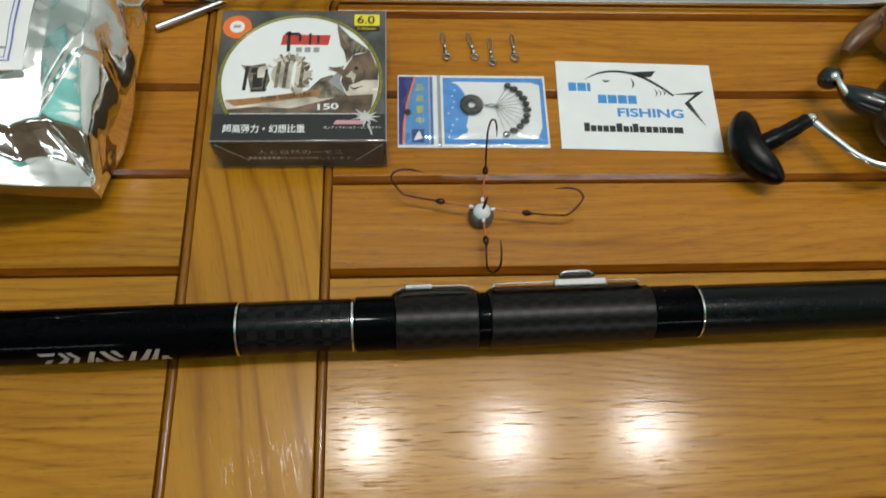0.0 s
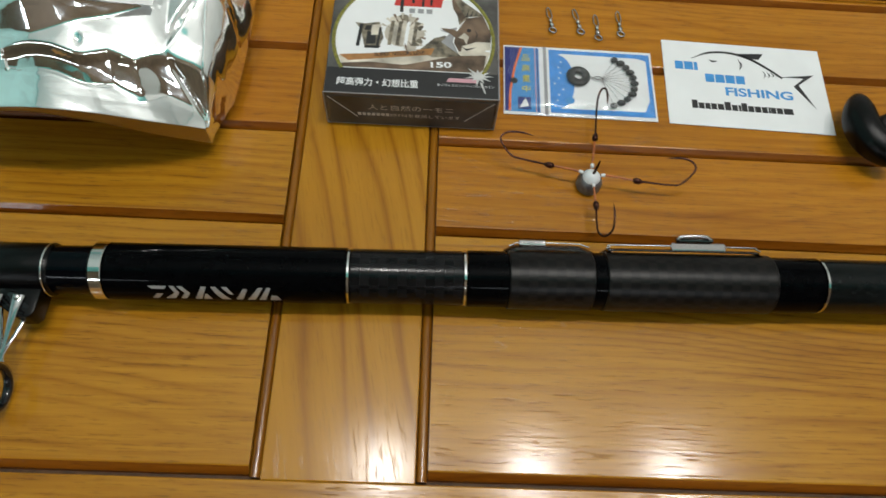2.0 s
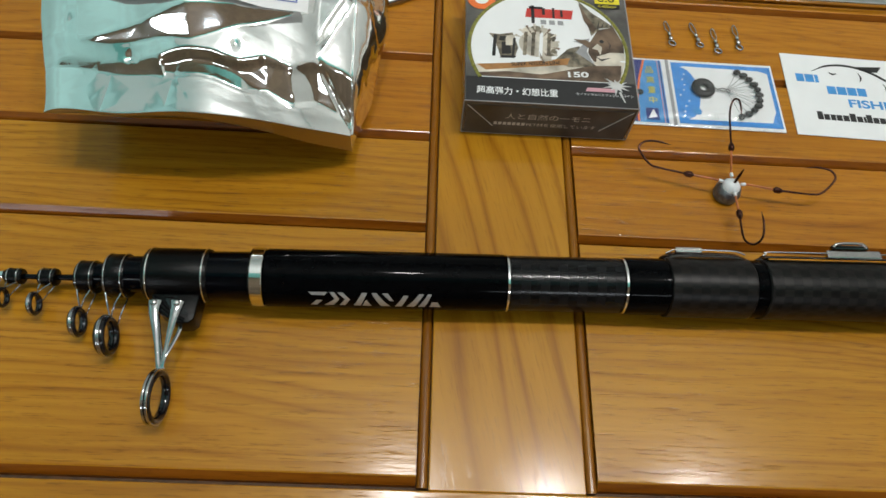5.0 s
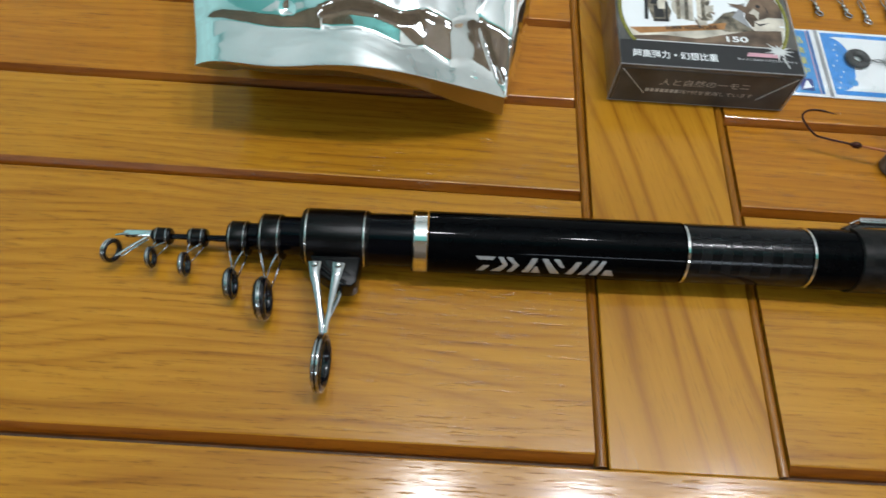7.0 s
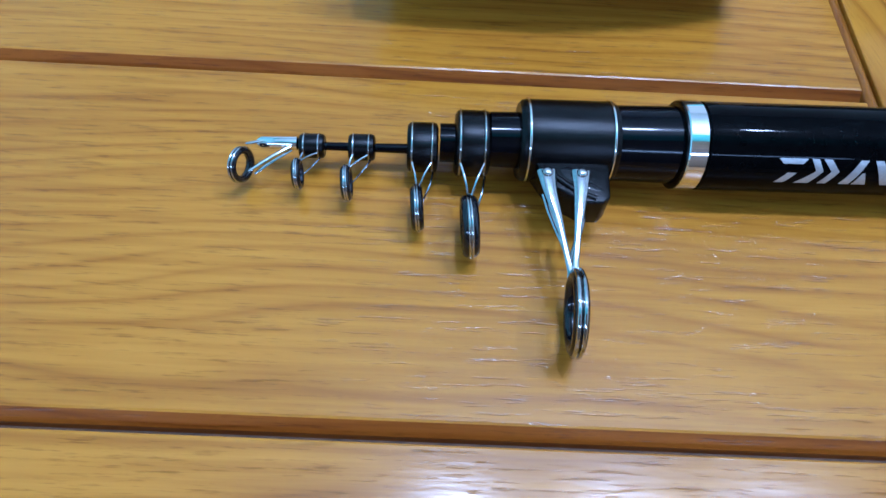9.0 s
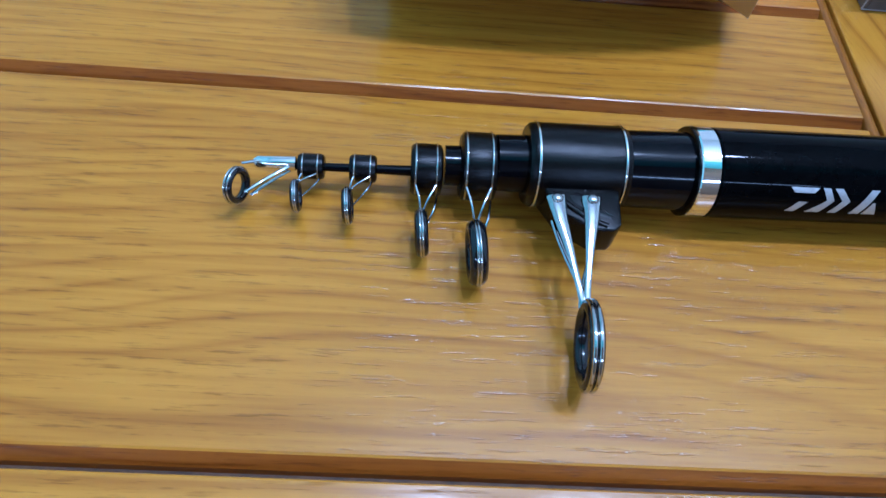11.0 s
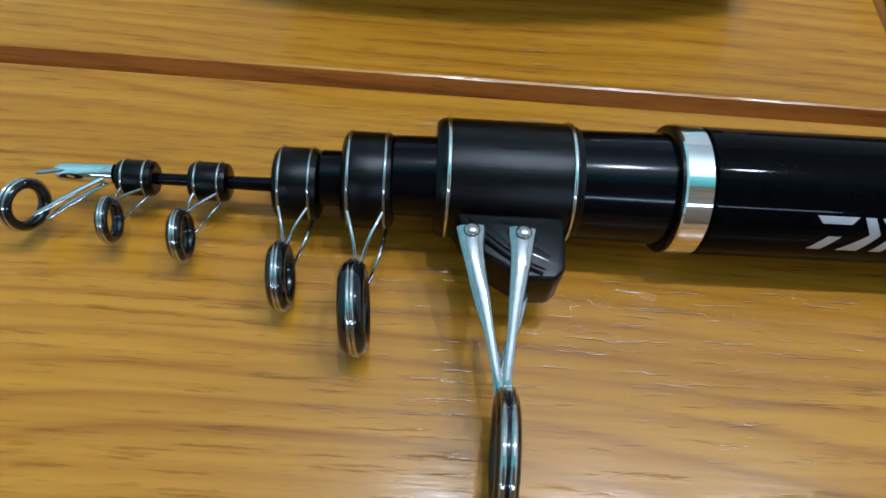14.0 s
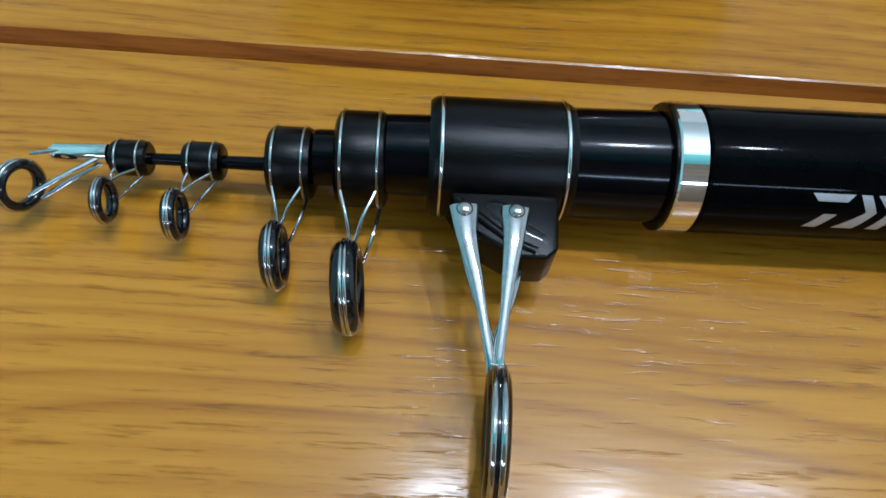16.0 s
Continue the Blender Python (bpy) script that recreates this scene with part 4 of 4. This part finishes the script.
art([(0.0165, 0.0320), (0.0185, 0.0200), (0.0225, 0.0120), (0.0245, 0.0150), (0.0205, 0.0225)], 2.2, ART_BROWN)
for k in range(5):
    art([(0.0245 + 0.0022 * k, 0.0150 + 0.0006 * k), (0.0262 + 0.0022 * k, 0.0205 - 0.0003 * k), (0.0254 + 0.0022 * k, 0.0152 + 0.0006 * k)], 2.3, INK_BLACK)
art([(0.0212, 0.0020), (0.0240, 0.0052), (0.0262, 0.0030), (0.0250, -0.0020), (0.0238, 0.0012)], 2.4, ART_PALE)
art(circle_outline(0.0262, 0.0068, 0.0011, 12), 2.5, INK_BLACK)
art([(0.0285, 0.0088), (0.0300, 0.0050), (0.0292, 0.0005), (0.0305, 0.0045)], 2.5, INK_BLACK)
art([(0.0222, -0.0030), (0.0250, -0.0046), (0.0300, -0.0034), (0.0252, -0.0058)], 2.5, INK_BLACK)
# red mark with dark strokes, a round seal, a yellow tag
art(rect(-0.0105, 0.0205, 0.0125, 0.0265, 0.001), 1.0, INK_RED)
for x, y0, w, h in ((-0.0075, 0.0165, 0.0016, 0.0120), (-0.0085, 0.0262, 0.0070, 0.0016), (-0.0020, 0.0225, 0.0014, 0.0045), (0.0030, 0.0205, 0.0012, 0.0070), (0.0070, 0.0215, 0.0012, 0.0050)):
    art(rect(x, y0, x + w, y0 + h), 1.4, INK_BLACK)
for k in range(3):
    art(rect(-0.0030 + 0.0042 * k, 0.0162, -0.0002 + 0.0042 * k, 0.0190), 1.2, INK_GREY)
seal = part("round_seal", flat_shape(circle_outline(-0.0835, 0.2735, 0.0070, 32), T + 0.0002), INK_ORANGE, box, "orange seal with a white middle")
part("print", flat_shape(circle_outline(-0.0835, 0.2735, 0.0036, 24), T + 0.00035), PAPER, seal)
part("print", flat_shape(rect(-0.0852, 0.2728, -0.0818, 0.2744), T + 0.0005), INK_GREY, seal)
tag = part("yellow_tag", flat_shape(rect(-0.0265, 0.2748, -0.0140, 0.2818), T + 0.0002), INK_YELLOW, box, "yellow size tag")
part("tag_strip", flat_shape(rect(-0.0265, 0.2716, -0.0140, 0.2746), T + 0.0002), INK_BLACK, box)
lettering("6.0", 0.0048, 0.0085, pose(-0.0250, 0.2760, T + 0.0004), INK_BLACK, tag, bold=0.01)
lettering("0.405mm", 0.0017, 0.0090, pose(-0.0250, 0.2722, T + 0.0004), INK_YELLOW, tag)
lettering("SUPER NYLON LINE", 0.0022, 0.0235, pose(CX - 0.0180, CY - 0.0118, T + 0.0004, 0, 0, 6), INK_BLACK, spool, bold=0.01)
lettering("150", 0.0034, 0.0098, pose(CX + 0.0085, CY - 0.0170, T + 0.0004, 0, 0, 3), PAPER, spool, bold=0.03)
band = part("dark_band", flat_shape(rect(BX0 + 0.0006, BY0 + 0.0006, BX1 - 0.0006, BAND), T), INK_BLACK, box, "black printed band with white writing")
lettering("超高强力・幻想比重", 0.0046, 0.0375, pose(BX0 + 0.0055, BY0 + 0.0042, T + 0.0003), PAPER, band, bold=0.015)
lettering("モノフィラメントフィシングライン", 0.0016, 0.0265, pose(-0.0398, BY0 + 0.0062, T + 0.0003), PAPER, band)
part("print_mark", flat_shape(rect(-0.0355, BY0 + 0.0088, -0.0215, BY0 + 0.0110, 0.0012), T + 0.0003), INK_PINK, band)
leaf = []
for k in range(22):
    a = radians(360 * k / 22)
    r = (0.0068 if k % 4 == 0 else 0.0052) * (0.8 + 0.35 * random.random()) if k % 2 == 0 else 0.0026
    leaf.append((-0.0205 + 1.05 * r * math.cos(a), BY0 + 0.0128 + 0.80 * r * math.sin(a)))
part("print_mark", flat_shape(leaf, T + 0.0004), INK_LIGHT, band)
part("print_mark", flat_shape([(-0.0200, BY0 + 0.0090), (-0.0188, BY0 + 0.0090), (-0.0172, BY0 + 0.0030), (-0.0178, BY0 + 0.0030)], T + 0.0005), INK_LIGHT, band)
front = part("front_panel", block(BX0 + 0.0015, BX1 - 0.0015, BY0 - 0.0003, BY0 + 0.0005, 0.001, BOX_H - 0.0022), BOX_FRONT, box)
lettering("人と自然の一モニ", 0.0040, 0.0400, pose(BX0 + 0.0200, BY0 - 0.0005, 0.0125, 90), INK_LIGHT, front)
for k in range(7):
    x = BX0 + 0.0150 + 0.0022 * k
    part("print_bar", block(x, x + 0.0016, BY0 - 0.0004, BY0 - 0.00032, 0.0078, 0.0098), INK_LIGHT, front)
lettering("PET材を使用しています", 0.0026, 0.0330, pose(BX0 + 0.0305, BY0 - 0.0005, 0.0076, 90), INK_LIGHT, front)
# pale grey strips paint the light that catches along the box's clear edges
for p, q in (((BX0, BY0, 0.0006), (BX1, BY0, 0.0006)), ((BX0, BY0, BOX_H), (BX1, BY0, BOX_H)), ((BX1, BY0, 0.0006), (BX1, BY0, BOX_H)), ((BX0, BY0, 0.0006), (BX0, BY0, BOX_H)), ((BX1, BY0, BOX_H), (BX1, BY1, BOX_H))):
    part("edge_gleam", sweep([p, q], 0.00028, 6), INK_GREY, box, "pale strip painted as the gleam along a plastic edge")
for s in (-1, 1):
    xm = (BX0 + BX1) / 2 + s * 0.0385
    part("fold_line", sweep([(xm, BY0 - 0.0003, 0.021), (xm - s * 0.013, BY0 - 0.0003, 0.0065)], 0.00022, 6), INK_LIGHT, front)

# ---- packet of stoppers ----
packet = thing("stopper_packet", pose(-0.0058, 0.2188, 0, 0, 0, -0.4), "blue and white printed plastic packet of rubber line stoppers", "packet")
PW, PH, PZ = 0.0772, 0.0435, 0.0011
backing = part("backing_card", flat_shape(rect(0, 0, PW, PH), 0.0003, 0.0005), PAPER, packet)


def pprint(outline, lift, material, parent=backing, name="print"):
    return part(name, flat_shape(outline, 0.0008 + 0.00008 * lift), material, parent)


pprint(rect(0.0006, 0.0016, 0.0185, PH - 0.0012), 1, INK_BLUE)
pprint([(0.0006, 0.0018), (0.0030, 0.0018), (0.0035, 0.0150), (0.0058, 0.0290), (0.0095, PH - 0.0012), (0.0006, PH - 0.0012)], 2, INK_NAVY)
arc = [(0.0035, 0.0018), (0.0040, 0.0150), (0.0062, 0.0290), (0.0098, PH - 0.0012)]
pprint(arc + [(x - 0.0012, y) for x, y in arc[::-1]], 3, INK_ORANGE)
for k in range(3):
    pprint(rect(0.0160 + 0.0011 * k, 0.0016, 0.0165 + 0.0011 * k, PH - 0.0012), 3, (INK_PINK, INK_NAVY, PAPER)[k])
pprint(circle_outline(0.0052, 0.0205, 0.0019, 20), 4, RUBBER, name="hang_hole")
for k, ch in enumerate("中重高品"):
    lettering(ch, 0.0042, 0.0040, pose(0.0094, 0.0135 + 0.0066 * k, 0.00125, 0, 0, 0), INK_YELLOW, backing)
pprint(rect(0.0070, 0.0030, 0.0135, 0.0105), 3, INK_NAVY)
pprint([(0.0080, 0.0040), (0.0125, 0.0050), (0.0110, 0.0098), (0.0098, 0.0080)], 4, PAPER)
window = pprint(rect(0.0235, 0.0020, PW - 0.0010, PH - 0.0016), 1, INK_SKY)
bow = [(0.0262 + 0.0100 * math.cos(radians(a)) ** 0.8, PH / 2 + 0.0172 * math.sin(radians(a))) for a in range(-84, 85, 12)]
pprint([(PW - 0.0060, 0.0052), (PW - 0.0032, 0.0120), (PW - 0.0030, PH - 0.0060), (PW - 0.0075, PH - 0.0044), (0.0300, PH - 0.0040)] + bow[::-1] + [(0.0300, 0.0046)], 2, PAPER)
pprint(circle_outline(0.0335, 0.0100, 0.0022, 16), 3, INK_BLUE)
for k in range(9):
    pprint(circle_outline(0.0255 + 0.0050 * random.random(), 0.006 + 0.0035 * k, 0.0005, 8), 3, PAPER)
pprint(rect(0.0205, 0.0004, 0.0222, PH - 0.0002), 2, INK_GREY)
part("sinker_ring", torus((0.0380, 0.0245, 0.0024), (0, 0, 1), 0.0040, 0.0021, 32, 10, 0.6), RUBBER, packet, "black rubber ring")
snap = sweep(curve_points([(0.0440, 0.0250, 0.002), (0.0475, 0.0232, 0.0022), (0.0505, 0.0240, 0.0022), (0.0480, 0.0250, 0.0022), (0.0450, 0.0240, 0.0022)], 5), 0.0003, 6)
part("wire_snap", snap, STEEL, packet)
for k in range(11):
    a = radians(62 - 12.4 * k)
    q = (0.0490 + 0.0175 * math.cos(a) - 0.0008 * max(0, k - 7), 0.0215 + 0.0165 * math.sin(a), 0.0026)
    part("stopper_bead", ball(q, 0.0019 + 0.0004 * (k % 2), 0.0016, 0.0014, 10), RUBBER, packet)
    part("stopper_wire", sweep([(0.0500, 0.0238, 0.0022), q], 0.00012, 5), STEEL, packet)


def packet_film():
    bm = bmesh.new()
    nx, ny = 40, 24
    g = []
    for j in range(ny + 1):
        row = []
        for i in range(nx + 1):
            s, t = i / nx, j / ny
            e = min(s, 1 - s, t, 1 - t)
            z = 0.0013 + 0.0036 * min(1, e * 8) ** 0.5 * (0.5 + 0.5 * min(1, s * 3)) + 0.0009 * noise.noise(Vector((s * 9, t * 6, 2)))
            row.append(bm.verts.new((s * PW, t * PH, z)))
        g.append(row)
    for j in range(ny):
        for i in range(nx):
            bm.faces.new((g[j][i], g[j][i + 1], g[j + 1][i + 1], g[j + 1][i]))
    return smooth(bm, 80)


film_part = part("clear_film", packet_film(), FILM, packet, "clear wrinkled plastic film")
film_part.visible_shadow = False

# ---- shop card ----
card = thing("shop_card", pose(0.0772, 0.2180, 0, 0, 0, -1.7), "white printed card with a fish drawing and blue writing", "card")
sheet = part("sheet", flat_shape(rect(0, 0, 0.0840, 0.0538), 0.0002, 0.0004), PAPER, card)


def cprint(outline, material=INK_BLACK, name="print"):
    return part(name, flat_shape(outline, 0.00062), material, sheet)


def stroke(points, widths):
    pts = curve_points([(x, y, 0) for x, y in points], 6)
    n = len(pts)
    up, dn = [], []
    for i, p in enumerate(pts):
        d = (pts[min(i + 1, n - 1)] - pts[max(i - 1, 0)]).normalized()
        s = i / (n - 1) * (len(widths) - 1)
        k = min(int(s), len(widths) - 2)
        w = widths[k] + (widths[k + 1] - widths[k]) * (s - k)
        up.append((p.x - d.y * w / 2, p.y + d.x * w / 2))
        dn.append((p.x + d.y * w / 2, p.y - d.x * w / 2))
    return up + dn[::-1]


cprint(stroke([(0.0150, 0.0425), (0.0240, 0.0470), (0.0350, 0.0480), (0.0460, 0.0450), (0.0560, 0.0385), (0.0620, 0.0335)], [0.0002, 0.0012, 0.0014, 0.0016, 0.0014, 0.0012]), name="fish_back")
cprint([(0.0390, 0.0478), (0.0540, 0.0490), (0.0512, 0.0450), (0.0465, 0.0448)], name="fish_fin")
cprint([(0.0610, 0.0342), (0.0790, 0.0370), (0.0700, 0.0298), (0.0770, 0.0150), (0.0672, 0.0288), (0.0735, 0.0345)], name="fish_tail")
cprint(stroke([(0.0245, 0.0425), (0.0262, 0.0415), (0.0285, 0.0420)], [0.0004, 0.0012, 0.0004]), name="fish_eye")
cprint(stroke([(0.0400, 0.0440), (0.0412, 0.0405), (0.0400, 0.0372)], [0.0002, 0.0011, 0.0002]), name="fish_gill")
for k in range(4):
    cprint(stroke([(0.0520 + 0.0022 * k, 0.0375 - 0.0004 * k), (0.0532 + 0.0022 * k, 0.0350), (0.0522 + 0.0022 * k, 0.0325 + 0.0007 * k)], [0.0001, 0.0008, 0.0001]), name="fish_line")
CZ = 0.00068
for x, w in ((0.0060, 0.0042), (0.0108, 0.0046), (0.0160, 0.0018)):
    cprint(rect(x, 0.0350, x + w, 0.0402), INK_BLUE, "print_bar")
for x, w in ((0.0212, 0.0046), (0.0264, 0.0048), (0.0318, 0.0048), (0.0372, 0.0046)):
    cprint(rect(x, 0.0278, x + w, 0.0330), INK_BLUE, "print_bar")
lettering("FISHING", 0.0054, 0.0350, pose(0.0308, 0.0197, CZ), INK_BLUE, sheet, bold=0.03)
x = 0.0125
for k, w in enumerate((0.0034, 0.0034, 0.0030, 0.0034, 0.0036, 0.0036, 0.0034, 0.0016, 0.0034, 0.0034, 0.0036, 0.0034, 0.0012, 0.0030, 0.0036, 0.0056)):
    cprint(rect(x, 0.0105, x + w * 0.86, 0.0141 if k not in (0, 5, 8) else 0.0156), INK_BLACK, "print_bar")
    x += w

# ---- hook rig ----
rig = thing("hook_rig", pose(0.0335, 0.1800, 0), "lead sinker with four bronzed hooks on short red leaders", "hook rig")
part("sinker", lathe([(0.0, 0.0046), (0.0006, 0.0058), (0.0040, 0.0060), (0.0072, 0.0048), (0.0078, 0.0040)], pose(0, 0, 0, 0, -90, 0), 28), LEAD, rig, "dull grey lead weight")
part("cap", lathe([(0.0074, 0.0042), (0.0084, 0.0040), (0.0098, 0.0030), (0.0106, 0.0016), (0.0108, 0.0006)], pose(0, 0, 0, 0, -90, 0), 24), WHITE_PLASTIC, rig, "white plastic cap")
part("spike", sweep([(0.0003, 0.0002, 0.0105), (0.0012, 0.0016, 0.0150), (0.0016, 0.0024, 0.0180)], [0.0007, 0.0006, 0.0003], 8), HOOK_BROWN, rig, "dark metal spike")


def hook(a, b, knot, bend, tipz):
    """A leader from a to knot, and a hook that goes on through the points of bend."""
    part("sleeve", sweep([(a[0] * 0.7, a[1] * 0.7, a[2]), a], 0.0008, 8), WHITE_PLASTIC, rig)
    part("leader", sweep(curve_points([a, b, knot], 4), 0.0005, 8), LEADER_RED, rig, "red-brown leader")
    kd = (Vector(knot) - Vector(b)).normalized()
    part("knot", sweep([Vector(knot) - kd * 0.0022, Vector(knot) - kd * 0.001, Vector(knot) + kd * 0.001, Vector(knot) + kd * 0.0026], [0.0006, 0.0015, 0.0014, 0.0005], 10), HOOK_BROWN, rig)
    pts = curve_points([knot] + bend, 6)
    part("hook", sweep(pts, [0.0005] * (len(pts) - 4) + [0.00036, 0.0003, 0.0002, 0.00008], 8), HOOK_BROWN, rig, "dark bronzed fish hook")


hook((-0.0060, 0.0022, 0.0090), (-0.0110, 0.0032, 0.0090), (-0.0195, 0.0050, 0.0085), [(-0.0330, 0.0078, 0.0085), (-0.0378, 0.0095, 0.0092), (-0.0425, 0.0158, 0.0115), (-0.0400, 0.0192, 0.0125), (-0.0340, 0.0202, 0.0120), (-0.0270, 0.0185, 0.0120)], 0)
hook((0.0060, 0.0006, 0.0090), (0.0115, -0.0002, 0.0090), (0.0210, -0.0015, 0.0085), [(0.0360, -0.0028, 0.0085), (0.0415, -0.0022, 0.0095), (0.0478, 0.0040, 0.0115), (0.0465, 0.0078, 0.0125), (0.0420, 0.0098, 0.0120), (0.0350, 0.0095, 0.0120)], 0)
hook((0.0004, 0.0062, 0.0092), (0.0012, 0.0115, 0.0095), (0.0026, 0.0205, 0.0100), [(0.0040, 0.0350, 0.0110), (0.0050, 0.0420, 0.0120), (0.0066, 0.0462, 0.0135), (0.0082, 0.0455, 0.0150), (0.0088, 0.0420, 0.0150), (0.0086, 0.0365, 0.0140)], 0)
hook((0.0004, -0.0060, 0.0088), (0.0006, -0.0095, 0.0085), (0.0010, -0.0150, 0.0080), [(0.0008, -0.0240, 0.0075), (0.0010, -0.0290, 0.0085), (0.0030, -0.0320, 0.0110), (0.0058, -0.0300, 0.0140), (0.0066, -0.0240, 0.0160), (0.0064, -0.0180, 0.0165)], 0)


# ---- snap swivels ----
def swivel(x, y, turn):
    e = thing("snap_swivel", pose(x, y, 0, 0, 0, turn), "small steel snap swivel lying on the table", "swivel", "swivels in a row")
    part("eye", torus((0, 0, 0.0012), (0.15, 0.1, 1), 0.0019, 0.0005, 24, 8), STEEL, e)
    part("barrel", lathe([(0.0018, 0.0006), (0.0024, 0.0011), (0.0034, 0.0013), (0.0044, 0.0010), (0.0050, 0.0005)], pose(0, 0, 0.0013, 0, 0, 90), 16), STEEL, e)
    part("barrel", lathe([(0.0052, 0.0005), (0.0058, 0.0010), (0.0066, 0.0011), (0.0074, 0.0005)], pose(0, 0, 0.0013, 0, 0, 90), 16), STEEL, e)
    part("snap", sweep(curve_points([(0.0002, 0.0074, 0.0012), (0.0013, 0.0095, 0.0012), (0.0011, 0.0140, 0.0012), (0.0002, 0.0158, 0.0012), (-0.0009, 0.0140, 0.0012), (-0.0010, 0.0100, 0.0012), (-0.0001, 0.0078, 0.0013)], 5), 0.00032, 7), STEEL, e)


for sx, sy, st in ((0.0208, 0.2738, 8), (0.0358, 0.2738, 12), (0.0450, 0.2702, 4), (0.0572, 0.2735, 3)):
    swivel(sx, sy, st)

# ---- metal pieces behind ----
bar = tagged(part("metal_bar", block(-0.13, 0.42, 0.3068, 0.3130, 0.0, 0.0062, 0.0009, 3), CHROME), "long polished metal bar lying on the table", "metal bar")
spike = tagged(part("metal_rod", sweep([(-0.1315, 0.2905, 0.0021), (-0.070, 0.3230, 0.0021), (-0.03, 0.344, 0.0021)], 0.0021, 16), STEEL), "thin steel rod with a cut end", "metal rod")

# ---- spinning reel ----
reel = thing("spinning_reel", pose(0, 0, 0), "black spinning reel lying on the table with its handle out", "fishing reel")
knob = bmesh.new()
bmesh.ops.create_uvsphere(knob, u_segments=28, v_segments=18, radius=1)
for v in knob.verts:
    x, y, z = v.co
    waist = 1 - 0.34 * math.exp(-(y / 0.38) ** 2) * (1 if x > 0 else 0.1)
    v.co = (x * 0.0095 * waist + 0.0050 * y * y - 0.0016, y * 0.0215, z * 0.0085)
knob.transform(pose(0.1705, 0.2110, 0.0115, 0, 0, 16))
part("handle_knob", smooth(knob, 80), SATIN_BLACK, reel, "black rubber paddle knob")
part("knob_stem", sweep(curve_points([(0.1745, 0.2130, 0.0120), (0.1830, 0.2165, 0.0135), (0.1930, 0.2215, 0.0150), (0.1985, 0.2245, 0.0158)], 5), [0.0048] * 6 + [0.0042] * 5 + [0.0038] * 5, 16), SATIN_BLACK, reel)
part("handle_joint", ball((0.2005, 0.2250, 0.0160), 0.0032, 0.0032, 0.0036), CHROME, reel)
part("handle_arm", sweep(curve_points([(0.2005, 0.2250, 0.0160), (0.2100, 0.2130, 0.0165), (0.2200, 0.2020, 0.0175), (0.2320, 0.1960, 0.0200), (0.2480, 0.2010, 0.0240), (0.2640, 0.2150, 0.0270)], 6), 0.0023, 14), CHROME, reel, "bent chrome handle arm")
part("body", ball((0.2900, 0.2380, 0.0240), 0.026, 0.030, 0.0235, 28), REEL_BLACK, reel, "dark painted gear housing")
part("rotor", ball((0.2560, 0.2240, 0.0215), 0.0250, 0.0265, 0.0200, 28), REEL_BLACK, reel)
part("rotor_arm", sweep(curve_points([(0.2185, 0.2440, 0.0185), (0.2240, 0.2370, 0.0190), (0.2330, 0.2310, 0.0200), (0.2450, 0.2250, 0.0230)], 5), [0.0018, 0.0024, 0.0032, 0.0042, 0.0050, 0.0056, 0.0062, 0.0066, 0.0070, 0.0072, 0.0074, 0.0076, 0.0078, 0.0078, 0.0078, 0.0078], 16), REEL_BLACK, reel)
part("rotor_trim", sweep(curve_points([(0.2290, 0.2335, 0.0258), (0.2350, 0.2260, 0.0300), (0.2430, 0.2160, 0.0345), (0.2520, 0.2100, 0.0370)], 5), 0.0009, 10), STEEL, reel)
part("line_roller", ball((0.2170, 0.2500, 0.0160), 0.0062, 0.0058, 0.0062, 20), REEL_BLACK, reel)
part("roller_cap", ball((0.2165, 0.2480, 0.0205), 0.0026, 0.0026, 0.0018, 16), CHROME, reel)
part("bail_arm", sweep(curve_points([(0.2170, 0.2475, 0.0210), (0.2175, 0.2420, 0.0215), (0.2215, 0.2350, 0.0200), (0.2290, 0.2290, 0.0190)], 5), 0.0015, 12), CHROME, reel, "chrome bail wire")
part("spool", lathe([(-0.022, 0.016), (-0.020, 0.021), (-0.016, 0.0215), (-0.014, 0.017), (0.010, 0.0165), (0.012, 0.0205), (0.016, 0.0205), (0.018, 0.014)], pose(0.2760, 0.2900, 0.0240, 0, 0, 62), 36), STEEL, reel, "silver line spool")
part("drag_knob", sweep(curve_points([(0.2325, 0.2690, 0.0120), (0.2400, 0.2770, 0.0150), (0.2520, 0.2850, 0.0170), (0.2620, 0.2910, 0.0200)], 5), [0.0028, 0.0036, 0.0042, 0.0046, 0.005, 0.005, 0.0052, 0.0055, 0.0055, 0.0055, 0.0055, 0.0055, 0.0055, 0.0055, 0.0055, 0.0055], 14), REEL_WOOD, reel, "brown drag grip")
